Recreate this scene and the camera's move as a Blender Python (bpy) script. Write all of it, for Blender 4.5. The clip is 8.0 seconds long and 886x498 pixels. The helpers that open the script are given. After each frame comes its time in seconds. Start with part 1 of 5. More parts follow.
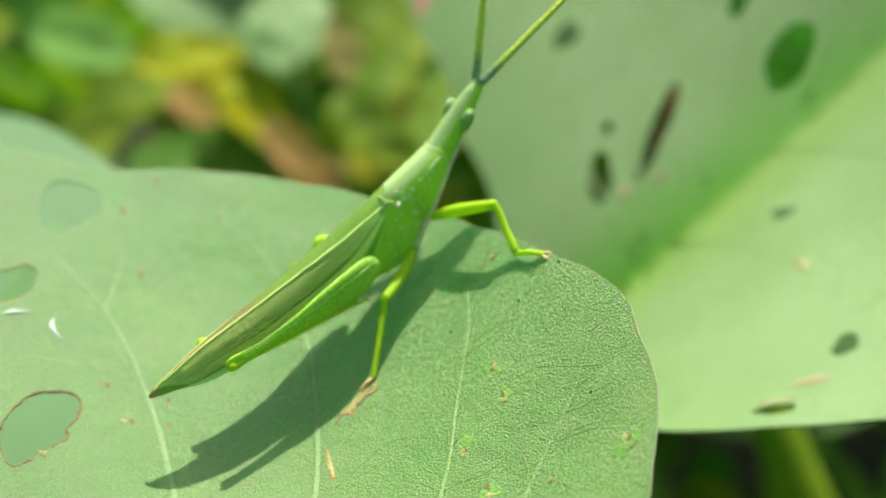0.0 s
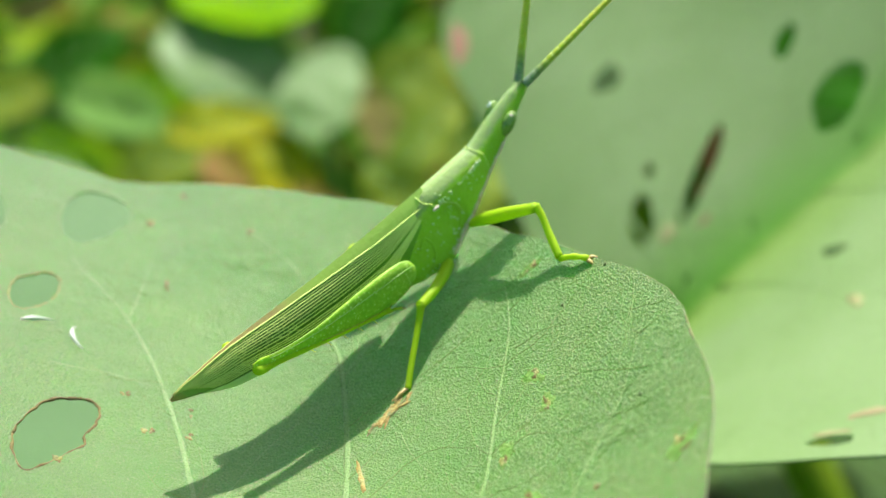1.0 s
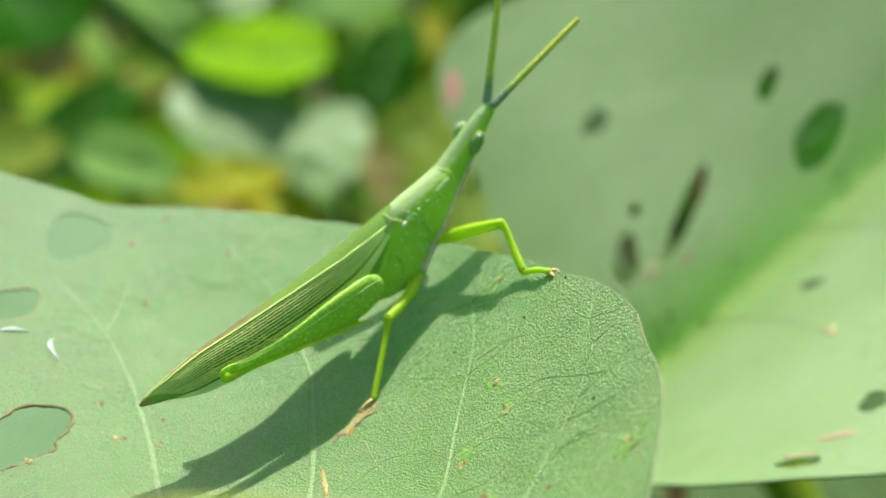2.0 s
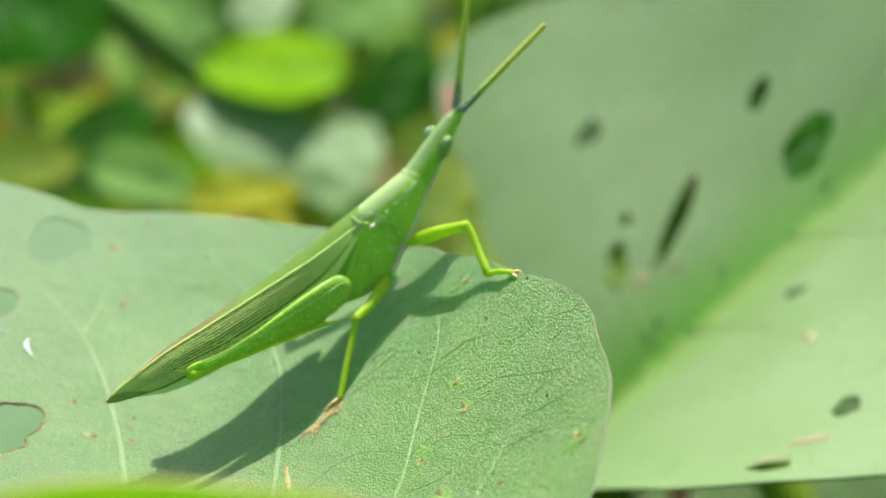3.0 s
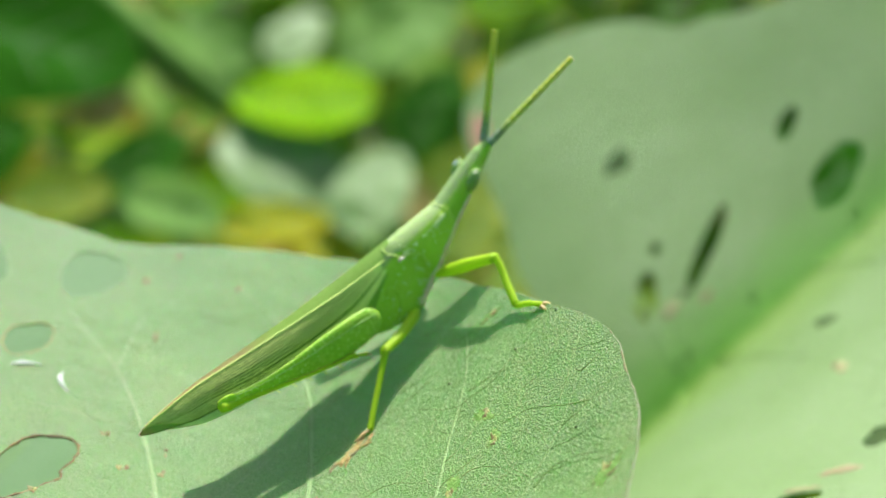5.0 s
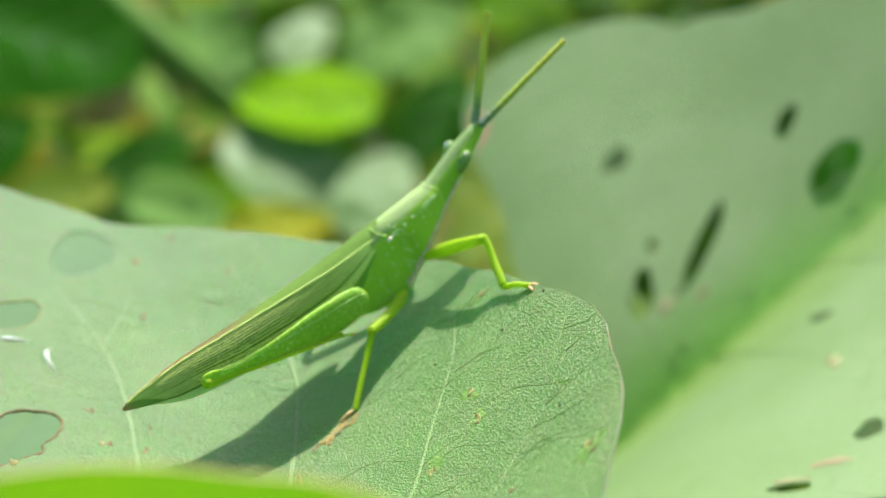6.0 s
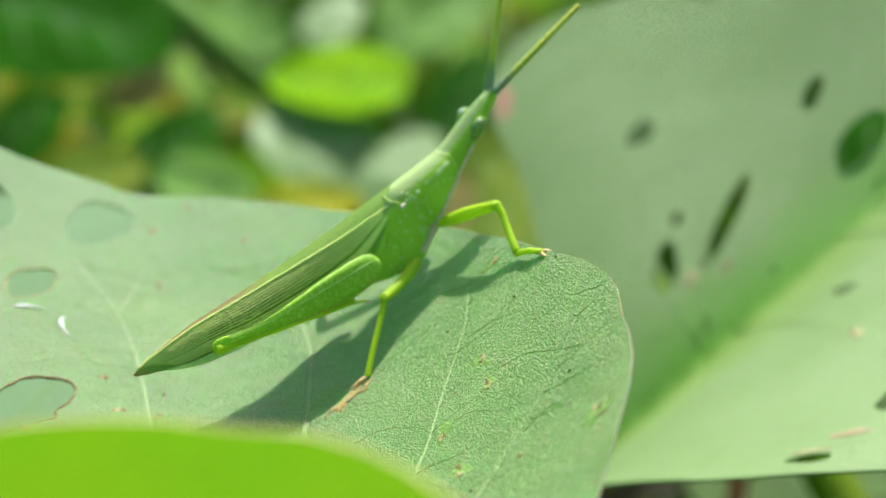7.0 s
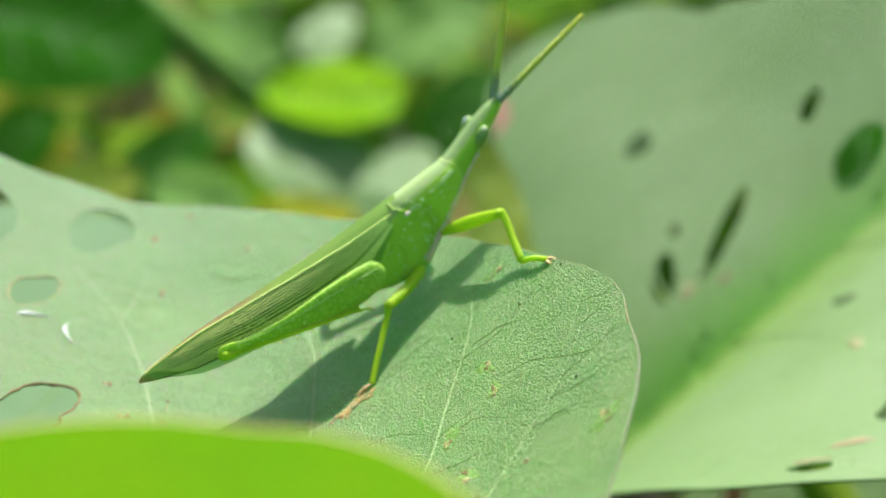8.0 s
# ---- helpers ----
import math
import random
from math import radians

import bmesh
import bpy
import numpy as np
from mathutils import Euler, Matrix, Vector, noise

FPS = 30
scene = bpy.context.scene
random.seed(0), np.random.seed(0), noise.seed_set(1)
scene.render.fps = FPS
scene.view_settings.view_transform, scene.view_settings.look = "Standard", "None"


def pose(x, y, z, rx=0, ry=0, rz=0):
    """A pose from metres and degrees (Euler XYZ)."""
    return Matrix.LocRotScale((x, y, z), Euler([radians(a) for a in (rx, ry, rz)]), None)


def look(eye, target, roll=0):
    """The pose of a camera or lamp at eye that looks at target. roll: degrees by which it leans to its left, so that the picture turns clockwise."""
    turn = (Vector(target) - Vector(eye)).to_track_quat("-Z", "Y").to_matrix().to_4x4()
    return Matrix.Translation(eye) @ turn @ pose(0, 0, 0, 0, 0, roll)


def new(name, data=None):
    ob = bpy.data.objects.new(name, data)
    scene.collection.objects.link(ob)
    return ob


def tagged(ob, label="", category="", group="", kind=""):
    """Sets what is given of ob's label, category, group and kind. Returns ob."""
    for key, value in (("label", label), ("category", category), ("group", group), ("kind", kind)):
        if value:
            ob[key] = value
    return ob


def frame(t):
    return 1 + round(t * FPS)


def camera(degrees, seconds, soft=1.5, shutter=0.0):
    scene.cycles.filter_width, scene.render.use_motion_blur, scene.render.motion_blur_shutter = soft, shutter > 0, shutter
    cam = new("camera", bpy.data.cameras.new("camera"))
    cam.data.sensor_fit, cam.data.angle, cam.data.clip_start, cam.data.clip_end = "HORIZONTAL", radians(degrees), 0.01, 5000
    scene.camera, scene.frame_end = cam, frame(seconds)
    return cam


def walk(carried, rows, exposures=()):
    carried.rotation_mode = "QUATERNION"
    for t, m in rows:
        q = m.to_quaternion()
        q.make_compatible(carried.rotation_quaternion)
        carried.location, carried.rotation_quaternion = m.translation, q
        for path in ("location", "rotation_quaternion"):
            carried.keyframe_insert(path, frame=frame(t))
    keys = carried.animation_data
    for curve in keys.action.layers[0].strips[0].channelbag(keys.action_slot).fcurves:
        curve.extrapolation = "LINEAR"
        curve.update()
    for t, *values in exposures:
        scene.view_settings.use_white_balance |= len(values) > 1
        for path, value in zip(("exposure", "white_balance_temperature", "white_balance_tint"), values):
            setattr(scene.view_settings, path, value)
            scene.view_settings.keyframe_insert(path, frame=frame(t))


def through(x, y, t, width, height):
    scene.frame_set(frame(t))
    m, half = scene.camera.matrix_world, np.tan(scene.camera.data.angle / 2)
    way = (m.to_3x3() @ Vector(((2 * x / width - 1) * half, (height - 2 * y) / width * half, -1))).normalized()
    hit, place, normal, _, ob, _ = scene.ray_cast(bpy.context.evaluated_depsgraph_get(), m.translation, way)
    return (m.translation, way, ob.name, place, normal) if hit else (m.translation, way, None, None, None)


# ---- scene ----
cam = camera(34.07, 8.0, soft=1.5)
# seconds, eye (metres), yaw, pitch, roll (degrees)
PATH = [
    (0.0, 0.00001, 0.00000, 0.36000, -0.000, -35.000, 0.000),
    (0.5, -0.00069, 0.00004, 0.35640, 1.677, -33.923, -0.898),
    (1.0, -0.00067, 0.00039, 0.35005, 1.438, -30.886, -0.092),
    (1.5, 0.00265, -0.00151, 0.34833, 2.104, -29.602, -0.507),
    (1.7, 0.00238, -0.00351, 0.34757, 2.279, -28.938, -0.322),
    (2.8, 0.01085, -0.00522, 0.34709, 3.172, -26.845, -0.521),
    (3.0, 0.00963, -0.00622, 0.34677, 3.909, -27.195, -0.714),
    (3.5, 0.00773, -0.00693, 0.34638, 4.000, -26.934, -0.509),
    (4.0, 0.00748, -0.00614, 0.34756, 5.941, -27.332, -1.722),
    (4.5, 0.00730, -0.00732, 0.34860, 5.427, -26.139, -1.771),
    (4.7, 0.00824, -0.00710, 0.34806, 5.210, -26.078, -1.686),
    (5.8, 0.01159, -0.00664, 0.34563, 5.744, -25.631, -1.253),
    (6.0, 0.01152, -0.00734, 0.34464, 5.611, -25.497, -0.899),
    (6.5, 0.01138, -0.00764, 0.34522, 7.066, -25.959, -1.797),
    (7.0, 0.01358, -0.00708, 0.34294, 7.304, -26.081, -1.636),
    (7.5, 0.01288, -0.00784, 0.34465, 6.891, -25.482, -1.671),
    (8.0, 0.01234, -0.00784, 0.34241, 6.799, -25.419, -1.273),
]
walk(cam, [(t, pose(x, y, z, 90 + pitch, 0, yaw) @ pose(0, 0, 0, 0, 0, roll)) for t, x, y, z, yaw, pitch, roll in PATH],
     [(0.0, 1.90, 6500, 10), (0.8, 1.90, 6450, 11), (1.7, 1.90, 6300, 15), (3.0, 1.90, 6150, 20), (8.0, 1.90, 6150, 19)])
# close-up lens: shallow depth of field, focused on the insect's flank
cam.data.dof.use_dof = True
cam.data.dof.focus_distance = 0.1100
cam.data.dof.aperture_fstop = 20.0

# ---- light: high sun beyond the subject, clear sky ----
SUN_EL, SUN_AZ = 57.5, 6.0
world = bpy.data.worlds.new("sky")
scene.world = world
world.use_nodes = True
sky = world.node_tree.nodes.new("ShaderNodeTexSky")
sky.sky_type = "NISHITA"
sky.sun_disc = False
sky.air_density, sky.dust_density, sky.ozone_density = 0.6, 2.2, 0.2   # hazy summer sky
sky.sun_elevation = radians(SUN_EL)
sky.sun_rotation = radians(SUN_AZ)
back = world.node_tree.nodes["Background"]
back.inputs["Strength"].default_value = 0.10
world.node_tree.links.new(sky.outputs["Color"], back.inputs["Color"])
SUN_DIR = Vector((math.sin(radians(SUN_AZ)) * math.cos(radians(SUN_EL)),
                  math.cos(radians(SUN_AZ)) * math.cos(radians(SUN_EL)), math.sin(radians(SUN_EL))))
sun_data = bpy.data.lights.new("sun", "SUN")
sun_data.energy = 2.65
sun_data.angle = radians(0.6)
sun_data.color = (1.0, 0.97, 0.97)
sun = new("sun", sun_data)
sun.matrix_world = look(SUN_DIR * 3, (0, 0, 0))

CM = 0.01


# ---- materials ----
class Graph:
    def __init__(self, name):
        self.mat = bpy.data.materials.new(name)
        self.mat.use_nodes = True
        self.nodes, self.links = self.mat.node_tree.nodes, self.mat.node_tree.links
        self.nodes.clear()
        self.out = self.nodes.new("ShaderNodeOutputMaterial")
        self.coord = self.nodes.new("ShaderNodeTexCoord").outputs["Object"]

    def node(self, kind, **ins):
        n = self.nodes.new(kind)
        for key, value in ins.items():
            self.put(n, key.replace("_", " "), value)
        return n

    def put(self, n, key, value):
        if hasattr(value, "links"):
            self.links.new(value, n.inputs[key])
        else:
            n.inputs[key].default_value = value

    def noise(self, scale, detail=3.0, rough=0.55, distortion=0.0):
        return self.node("ShaderNodeTexNoise", Vector=self.coord, Scale=scale, Detail=detail, Roughness=rough, Distortion=distortion).outputs["Fac"]

    def cells(self, scale, feature="DISTANCE_TO_EDGE", jitter=1.0):
        n = self.node("ShaderNodeTexVoronoi", Vector=self.coord, Scale=scale, Randomness=jitter)
        n.feature = feature
        return n.outputs["Distance"]

    def ramp(self, fac, stops):
        n = self.nodes.new("ShaderNodeValToRGB")
        self.links.new(fac, n.inputs[0])
        e = n.color_ramp.elements
        while len(e) < len(stops):
            e.new(0.5)
        for k, (p, c) in enumerate(stops):
            e[k].position = p
            e[k].color = (*c, 1) if len(c) == 3 else c
        return n.outputs[0]

    def mix(self, fac, a, b, blend="MIX"):
        n = self.nodes.new("ShaderNodeMix")
        n.data_type, n.blend_type = "RGBA", blend
        for key, value in ((0, fac), (6, a), (7, b)):
            if hasattr(value, "links"):
                self.links.new(value, n.inputs[key])
            else:
                n.inputs[key].default_value = (*value, 1) if isinstance(value, tuple) and len(value) == 3 else value
        return n.outputs[2]

    def math(self, op, a, b=0.5):
        n = self.nodes.new("ShaderNodeMath")
        n.operation = op
        for key, value in ((0, a), (1, b)):
            if hasattr(value, "links"):
                self.links.new(value, n.inputs[key])
            else:
                n.inputs[key].default_value = value
        return n.outputs[0]

    def bump(self, height, strength, distance, normal=None):
        n = self.node("ShaderNodeBump", Height=height, Strength=strength, Distance=distance)
        if normal is not None:
            self.links.new(normal, n.inputs["Normal"])
        return n.outputs["Normal"]

    def surface(self, color, rough, normal=None, spec=0.5, through=None, share=0.35, sheen=0.0, coat=0.0, scatter=None):
        p = self.nodes.new("ShaderNodeBsdfPrincipled")
        self.put(p, "Base Color", (*color, 1) if isinstance(color, tuple) else color)
        self.put(p, "Roughness", rough)
        self.put(p, "Specular IOR Level", spec)
        self.put(p, "Sheen Weight", sheen)
        self.put(p, "Sheen Roughness", 0.4)
        self.put(p, "Coat Weight", coat)
        self.put(p, "Coat Roughness", 0.25)
        if scatter is not None:
            self.put(p, "Subsurface Weight", scatter[0])
            self.put(p, "Subsurface Radius", scatter[1])
            self.put(p, "Subsurface Scale", 0.001)
        if normal is not None:
            self.links.new(normal, p.inputs["Normal"])
        shader = p.outputs[0]
        if through is not None:
            tr = self.nodes.new("ShaderNodeBsdfTranslucent")
            self.put(tr, "Color", (*through, 1) if isinstance(through, tuple) else through)
            if normal is not None:
                self.links.new(normal, tr.inputs["Normal"])
            m = self.nodes.new("ShaderNodeMixShader")
            m.inputs[0].default_value = share
            self.links.new(shader, m.inputs[1])
            self.links.new(tr.outputs[0], m.inputs[2])
            shader = m.outputs[0]
        self.links.new(shader, self.out.inputs[0])
        return self.mat


def leaf_material(name, base, deep, vein, through, share=0.35, rough=0.5, spec=0.4, cell=900.0, relief=1.0, sheen=0.0, scatter=None, pit=0.3, fold_shade=None, side_light=None):
    """Leaf blade: mottled green, net of fine veinlets, grainy cuticle, light shining through."""
    g = Graph(name)
    large = g.noise(45.0, 4.0, 0.6)
    fine = g.noise(5600.0, 2.0, 0.7)
    col = g.mix(g.ramp(large, [(0.35, (0, 0, 0)), (0.68, (1, 1, 1))]), deep, base)
    col = g.mix(g.ramp(fine, [(0.30, (0.95, 0.95, 0.95)), (0.48, (0, 0, 0))]), col, deep)
    col = g.mix(g.ramp(fine, [(0.54, (0, 0, 0)), (0.72, (0.6, 0.6, 0.6))]), col, vein)
    pits = g.ramp(g.noise(7000.0, 1.5, 0.6), [(0.38, (1, 1, 1)), (0.45, (0, 0, 0))])
    zone = g.ramp(g.noise(70.0, 2.0), [(0.36, (0.25, 0.25, 0.25)), (0.60, (1, 1, 1))])
    col = g.mix(g.math("MULTIPLY", g.math("MULTIPLY", pits, zone), pit), col, tuple(c * 0.32 for c in deep))
    warp = g.node("ShaderNodeTexNoise", Vector=g.coord, Scale=260.0, Detail=2.0).outputs["Color"]
    add = g.nodes.new("ShaderNodeVectorMath")
    add.operation = "MULTIPLY_ADD"
    g.links.new(warp, add.inputs[0])
    add.inputs[1].default_value = (0.0016, 0.0016, 0.0016)
    g.links.new(g.coord, add.inputs[2])
    net = g.nodes.new("ShaderNodeTexVoronoi")
    net.feature = "DISTANCE_TO_EDGE"
    g.links.new(add.outputs[0], net.inputs["Vector"])
    net.inputs["Scale"].default_value = cell * 0.28
    net2 = g.nodes.new("ShaderNodeTexVoronoi")
    net2.feature = "DISTANCE_TO_EDGE"
    g.links.new(add.outputs[0], net2.inputs["Vector"])
    net2.inputs["Scale"].default_value = cell
    lines = g.ramp(net.outputs["Distance"], [(0.0, (1, 1, 1)), (0.06, (0, 0, 0))])
    lines2 = g.ramp(net2.outputs["Distance"], [(0.0, (1, 1, 1)), (0.12, (0, 0, 0))])
    patch = g.ramp(g.noise(120.0, 2.0), [(0.42, (0, 0, 0)), (0.62, (1, 1, 1))])
    col = g.mix(g.math("MULTIPLY", g.math("MULTIPLY", lines, patch), 0.5), col, tuple(c * 0.75 for c in deep))
    col = g.mix(g.math("MULTIPLY", lines2, 0.12), col, deep)
    if side_light is not None:   # grazing light put into the colour: greyer and duller at one end of the leaf, fading out towards the other
        start, end, grey = side_light
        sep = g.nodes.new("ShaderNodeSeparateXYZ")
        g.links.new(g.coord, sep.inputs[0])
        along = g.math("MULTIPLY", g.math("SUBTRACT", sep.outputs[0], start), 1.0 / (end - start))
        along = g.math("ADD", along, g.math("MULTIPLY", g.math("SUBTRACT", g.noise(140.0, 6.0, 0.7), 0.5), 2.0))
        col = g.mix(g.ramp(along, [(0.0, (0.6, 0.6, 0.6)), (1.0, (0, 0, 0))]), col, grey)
    if fold_shade is not None:   # greener tint beside the midrib, the fold's shade put into colour; the midrib runs from the origin at that slope in plan
        slope, above, below = fold_shade
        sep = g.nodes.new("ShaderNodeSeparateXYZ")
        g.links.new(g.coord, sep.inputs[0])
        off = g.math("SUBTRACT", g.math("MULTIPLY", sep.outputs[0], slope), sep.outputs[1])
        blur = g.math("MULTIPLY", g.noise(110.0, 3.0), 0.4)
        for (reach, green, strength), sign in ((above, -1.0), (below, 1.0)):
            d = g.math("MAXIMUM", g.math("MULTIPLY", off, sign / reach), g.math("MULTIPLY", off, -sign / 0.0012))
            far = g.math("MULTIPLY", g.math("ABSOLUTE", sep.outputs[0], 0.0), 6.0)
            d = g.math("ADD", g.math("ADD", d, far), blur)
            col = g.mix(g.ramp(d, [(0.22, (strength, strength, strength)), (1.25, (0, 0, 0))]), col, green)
    n = g.bump(fine, 0.8 * relief, 0.00026)
    n = g.bump(pits, -0.8 * pit, 0.0002, n)
    n = g.bump(lines, -0.6 * relief, 0.0002, n)
    n = g.bump(g.noise(420.0, 4.0), 0.2 * relief, 0.0007, n)
    n = g.bump(g.noise(1500.0, 3.0, 0.6), 0.25 * relief, 0.0004, n)
    return g.surface(col, rough, n, spec, through, share, sheen, scatter=scatter)


def plain_material(name, a, b, scale, rough=0.5, spec=0.5, bump=0.2, depth=0.0002, through=None, share=0.3, coat=0.0, fine=3000.0):
    g = Graph(name)
    col = g.mix(g.ramp(g.noise(scale, 4.0, 0.6), [(0.3, (0, 0, 0)), (0.7, (1, 1, 1))]), a, b)
    n = g.bump(g.noise(fine, 3.0), bump, depth)
    return g.surface(col, rough, n, spec, through, share, coat=coat)


def axis_material(name, stops, length, axis=0, rough=0.45, spec=0.5, grain=2500.0, bump=0.3, depth=0.0001, through=None, share=0.25, fleck=0.35):
    """Colour that runs along a thing's own axis, from 0 to length (metres), over fine grain."""
    g = Graph(name)
    sep = g.nodes.new("ShaderNodeSeparateXYZ")
    g.links.new(g.coord, sep.inputs[0])
    along = g.math("MULTIPLY", sep.outputs[axis], 1.0 / length)
    along = g.math("ADD", along, g.math("MULTIPLY", g.math("SUBTRACT", g.noise(900.0, 2.0), 0.5), 0.06))
    col = g.ramp(along, stops)
    fine = g.noise(grain, 3.0)
    col = g.mix(g.ramp(fine, [(0.35, (0, 0, 0)), (0.75, (fleck, fleck, fleck))]), col, (0.42, 0.60, 0.14), "MIX")
    return g.surface(col, rough, g.bump(fine, bump, depth), spec, through, share)


# left end greyed and toned down in colour for how light falls there
BLADE = leaf_material("leaf blade", (0.205, 0.362, 0.062), (0.080, 0.238, 0.008), (0.40, 0.53, 0.23), (0.02, 0.62, 0.008), 0.26, 0.48, 0.8, scatter=(0.6, (0.4, 3.2, 0.2)), pit=0.95, relief=1.15, side_light=(-0.026, 0.012, (0.108, 0.195, 0.048)))
# greener along the fold: the shade there is part of the base colour
BLADE_BACK = leaf_material("broad leaf blade", (0.200, 0.300, 0.112), (0.155, 0.258, 0.070), (0.24, 0.335, 0.148), (0.08, 0.52, 0.01), 0.30, 0.55, 0.22, cell=600.0, relief=0.6, fold_shade=(0.39, (0.015, (0.095, 0.30, 0.010), 0.9), (0.020, (0.165, 0.285, 0.040), 0.75)))
BLADE_LOW = leaf_material("deep green leaf blade", (0.125, 0.25, 0.075), (0.085, 0.20, 0.045), (0.15, 0.27, 0.09), (0.12, 0.45, 0.04), 0.3, 0.5, 0.4, cell=600.0, relief=0.6)
# base colour darkened to carry the shade under the folded leaf
BLADE_SHADED = leaf_material("shade-darkened leaf blade", (0.045, 0.090, 0.006), (0.020, 0.060, 0.003), (0.06, 0.11, 0.01), (0.08, 0.16, 0.005), 0.2, 0.6, 0.15, cell=600.0, relief=0.6)
BLADE_YOUNG = leaf_material("young leaf blade", (0.16, 0.30, 0.001), (0.08, 0.235, 0.001), (0.22, 0.33, 0.002), (0.27, 0.50, 0.001), 0.5, 0.7, 0.02, cell=500.0, relief=0.5)
BLADE_FRONT = leaf_material("yellow-green leaf blade", (0.080, 0.260, 0.0006), (0.130, 0.275, 0.0006), (0.18, 0.31, 0.001), (0.15, 0.45, 0.001), 0.45, 0.7, 0.02, cell=500.0, relief=0.5)
VEIN = leaf_material("leaf vein", (0.25, 0.40, 0.14), (0.14, 0.31, 0.06), (0.42, 0.53, 0.30), (0.06, 0.58, 0.03), 0.26, 0.48, 0.45, relief=0.9, pit=0.7)
PERCH_VEIN = leaf_material("pale leaf vein", (0.25, 0.40, 0.11), (0.15, 0.31, 0.05), (0.40, 0.52, 0.25), (0.06, 0.58, 0.03), 0.26, 0.48, 0.5, relief=0.9, pit=0.8, side_light=(-0.026, 0.012, (0.25, 0.36, 0.16)))
MARGIN = plain_material("leaf margin", (0.25, 0.33, 0.17), (0.23, 0.17, 0.11), 420.0, 0.55, 0.4, 0.3, 0.0001)
SCAR = plain_material("dry scar", (0.12, 0.12, 0.035), (0.25, 0.27, 0.11), 900.0, 0.8, 0.2, 0.6, 0.0003)
SCAR_DARK = plain_material("brown hole rim", (0.055, 0.045, 0.013), (0.20, 0.17, 0.055), 700.0, 0.8, 0.2, 0.5, 0.0003)
SCAR_PALE = plain_material("yellow bite scar", (0.18, 0.22, 0.04), (0.30, 0.29, 0.10), 900.0, 0.7, 0.3, 0.6, 0.0003)
STREAK = plain_material("straw-coloured streak", (0.22, 0.17, 0.03), (0.36, 0.29, 0.09), 900.0, 0.7, 0.3, 0.6, 0.0003)
BITE = plain_material("grazed green patch", (0.06, 0.17, 0.012), (0.14, 0.26, 0.045), 2200.0, 0.6, 0.3, 0.6, 0.0003)
VEINLET = plain_material("fine veinlet", (0.08, 0.23, 0.02), (0.19, 0.36, 0.07), 500.0, 0.6, 0.4, 0.2, 0.0001)
WHITE_MARK = plain_material("silvery scratch", (0.42, 0.50, 0.38), (0.32, 0.42, 0.28), 900.0, 0.35, 0.6, 0.2, 0.0001)
PINK = plain_material("pink patch", (0.36, 0.20, 0.11), (0.42, 0.24, 0.15), 500.0, 0.6, 0.3, 0.3, 0.0002, (0.5, 0.15, 0.1), 0.3)
PINK_PALE = plain_material("faded pink patch", (0.25, 0.25, 0.09), (0.31, 0.24, 0.11), 500.0, 0.6, 0.3, 0.3, 0.0002, (0.4, 0.3, 0.1), 0.3)
SPOT = plain_material("dark leaf spot", (0.012, 0.045, 0.005), (0.04, 0.08, 0.01), 700.0, 0.8, 0.2, 0.3, 0.0002)


# ---- mesh helpers ----
def mesh_ob(name, verts, faces, material, parent=None, at=None, smooth=True):
    me = bpy.data.meshes.new(name)
    me.from_pydata([tuple(v) for v in verts], [], faces)
    me.update()
    if smooth:
        me.polygons.foreach_set("use_smooth", [True] * len(me.polygons))
    me.materials.append(material)
    ob = new(name, me)
    if parent is not None:
        ob.parent = parent
    if at is not None:
        ob.matrix_basis = at
    return ob


def smooth_line(points, steps=8, closed=False):
    """Catmull-Rom through control points of any dimension."""
    p = [np.array(q, float) for q in points]
    n, out = len(p), []
    for i in range(n if closed else n - 1):
        if closed:
            a, b, c, d = p[i - 1], p[i], p[(i + 1) % n], p[(i + 2) % n]
        else:
            a, b, c, d = p[max(i - 1, 0)], p[i], p[i + 1], p[min(i + 2, n - 1)]
        for k in range(steps):
            t = k / steps
            out.append(0.5 * (2 * b + (c - a) * t + (2 * a - 5 * b + 4 * c - d) * t * t + (3 * b - a - 3 * c + d) * t ** 3))
    if not closed:
        out.append(p[-1])
    return out


def tube(points, radii, sides=10, flat=1.0, up=(0, 0, 1), cap=True):
    """A tapered tube: circular or flattened rings along a line of points."""
    pts = [Vector(p) for p in points]
    verts, faces, n = [], [], len(pts)
    ref = Vector(up)
    for i, p in enumerate(pts):
        t = (pts[min(i + 1, n - 1)] - pts[max(i - 1, 0)]).normalized()
        s = t.cross(ref)
        s = s.normalized() if s.length > 1e-6 else t.orthogonal().normalized()
        u = s.cross(t).normalized()
        r = radii[i] if hasattr(radii, "__len__") else radii
        for k in range(sides):
            a = 2 * math.pi * k / sides
            verts.append(p + s * (math.cos(a) * r * flat) + u * (math.sin(a) * r))
    for i in range(n - 1):
        for k in range(sides):
            k2 = (k + 1) % sides
            faces.append((i * sides + k, i * sides + k2, (i + 1) * sides + k2, (i + 1) * sides + k))
    if cap:
        faces.append(tuple(range(sides - 1, -1, -1)))
        faces.append(tuple((n - 1) * sides + k for k in range(sides)))
    return verts, faces


def joined(pieces):
    verts, faces = [], []
    for v, f in pieces:
        b = len(verts)
        verts += [Vector(p) for p in v]
        faces += [tuple(i + b for i in q) for q in f]
    return verts, faces


def scaled(verts, k=CM):
    return [Vector(v) * k for v in verts]


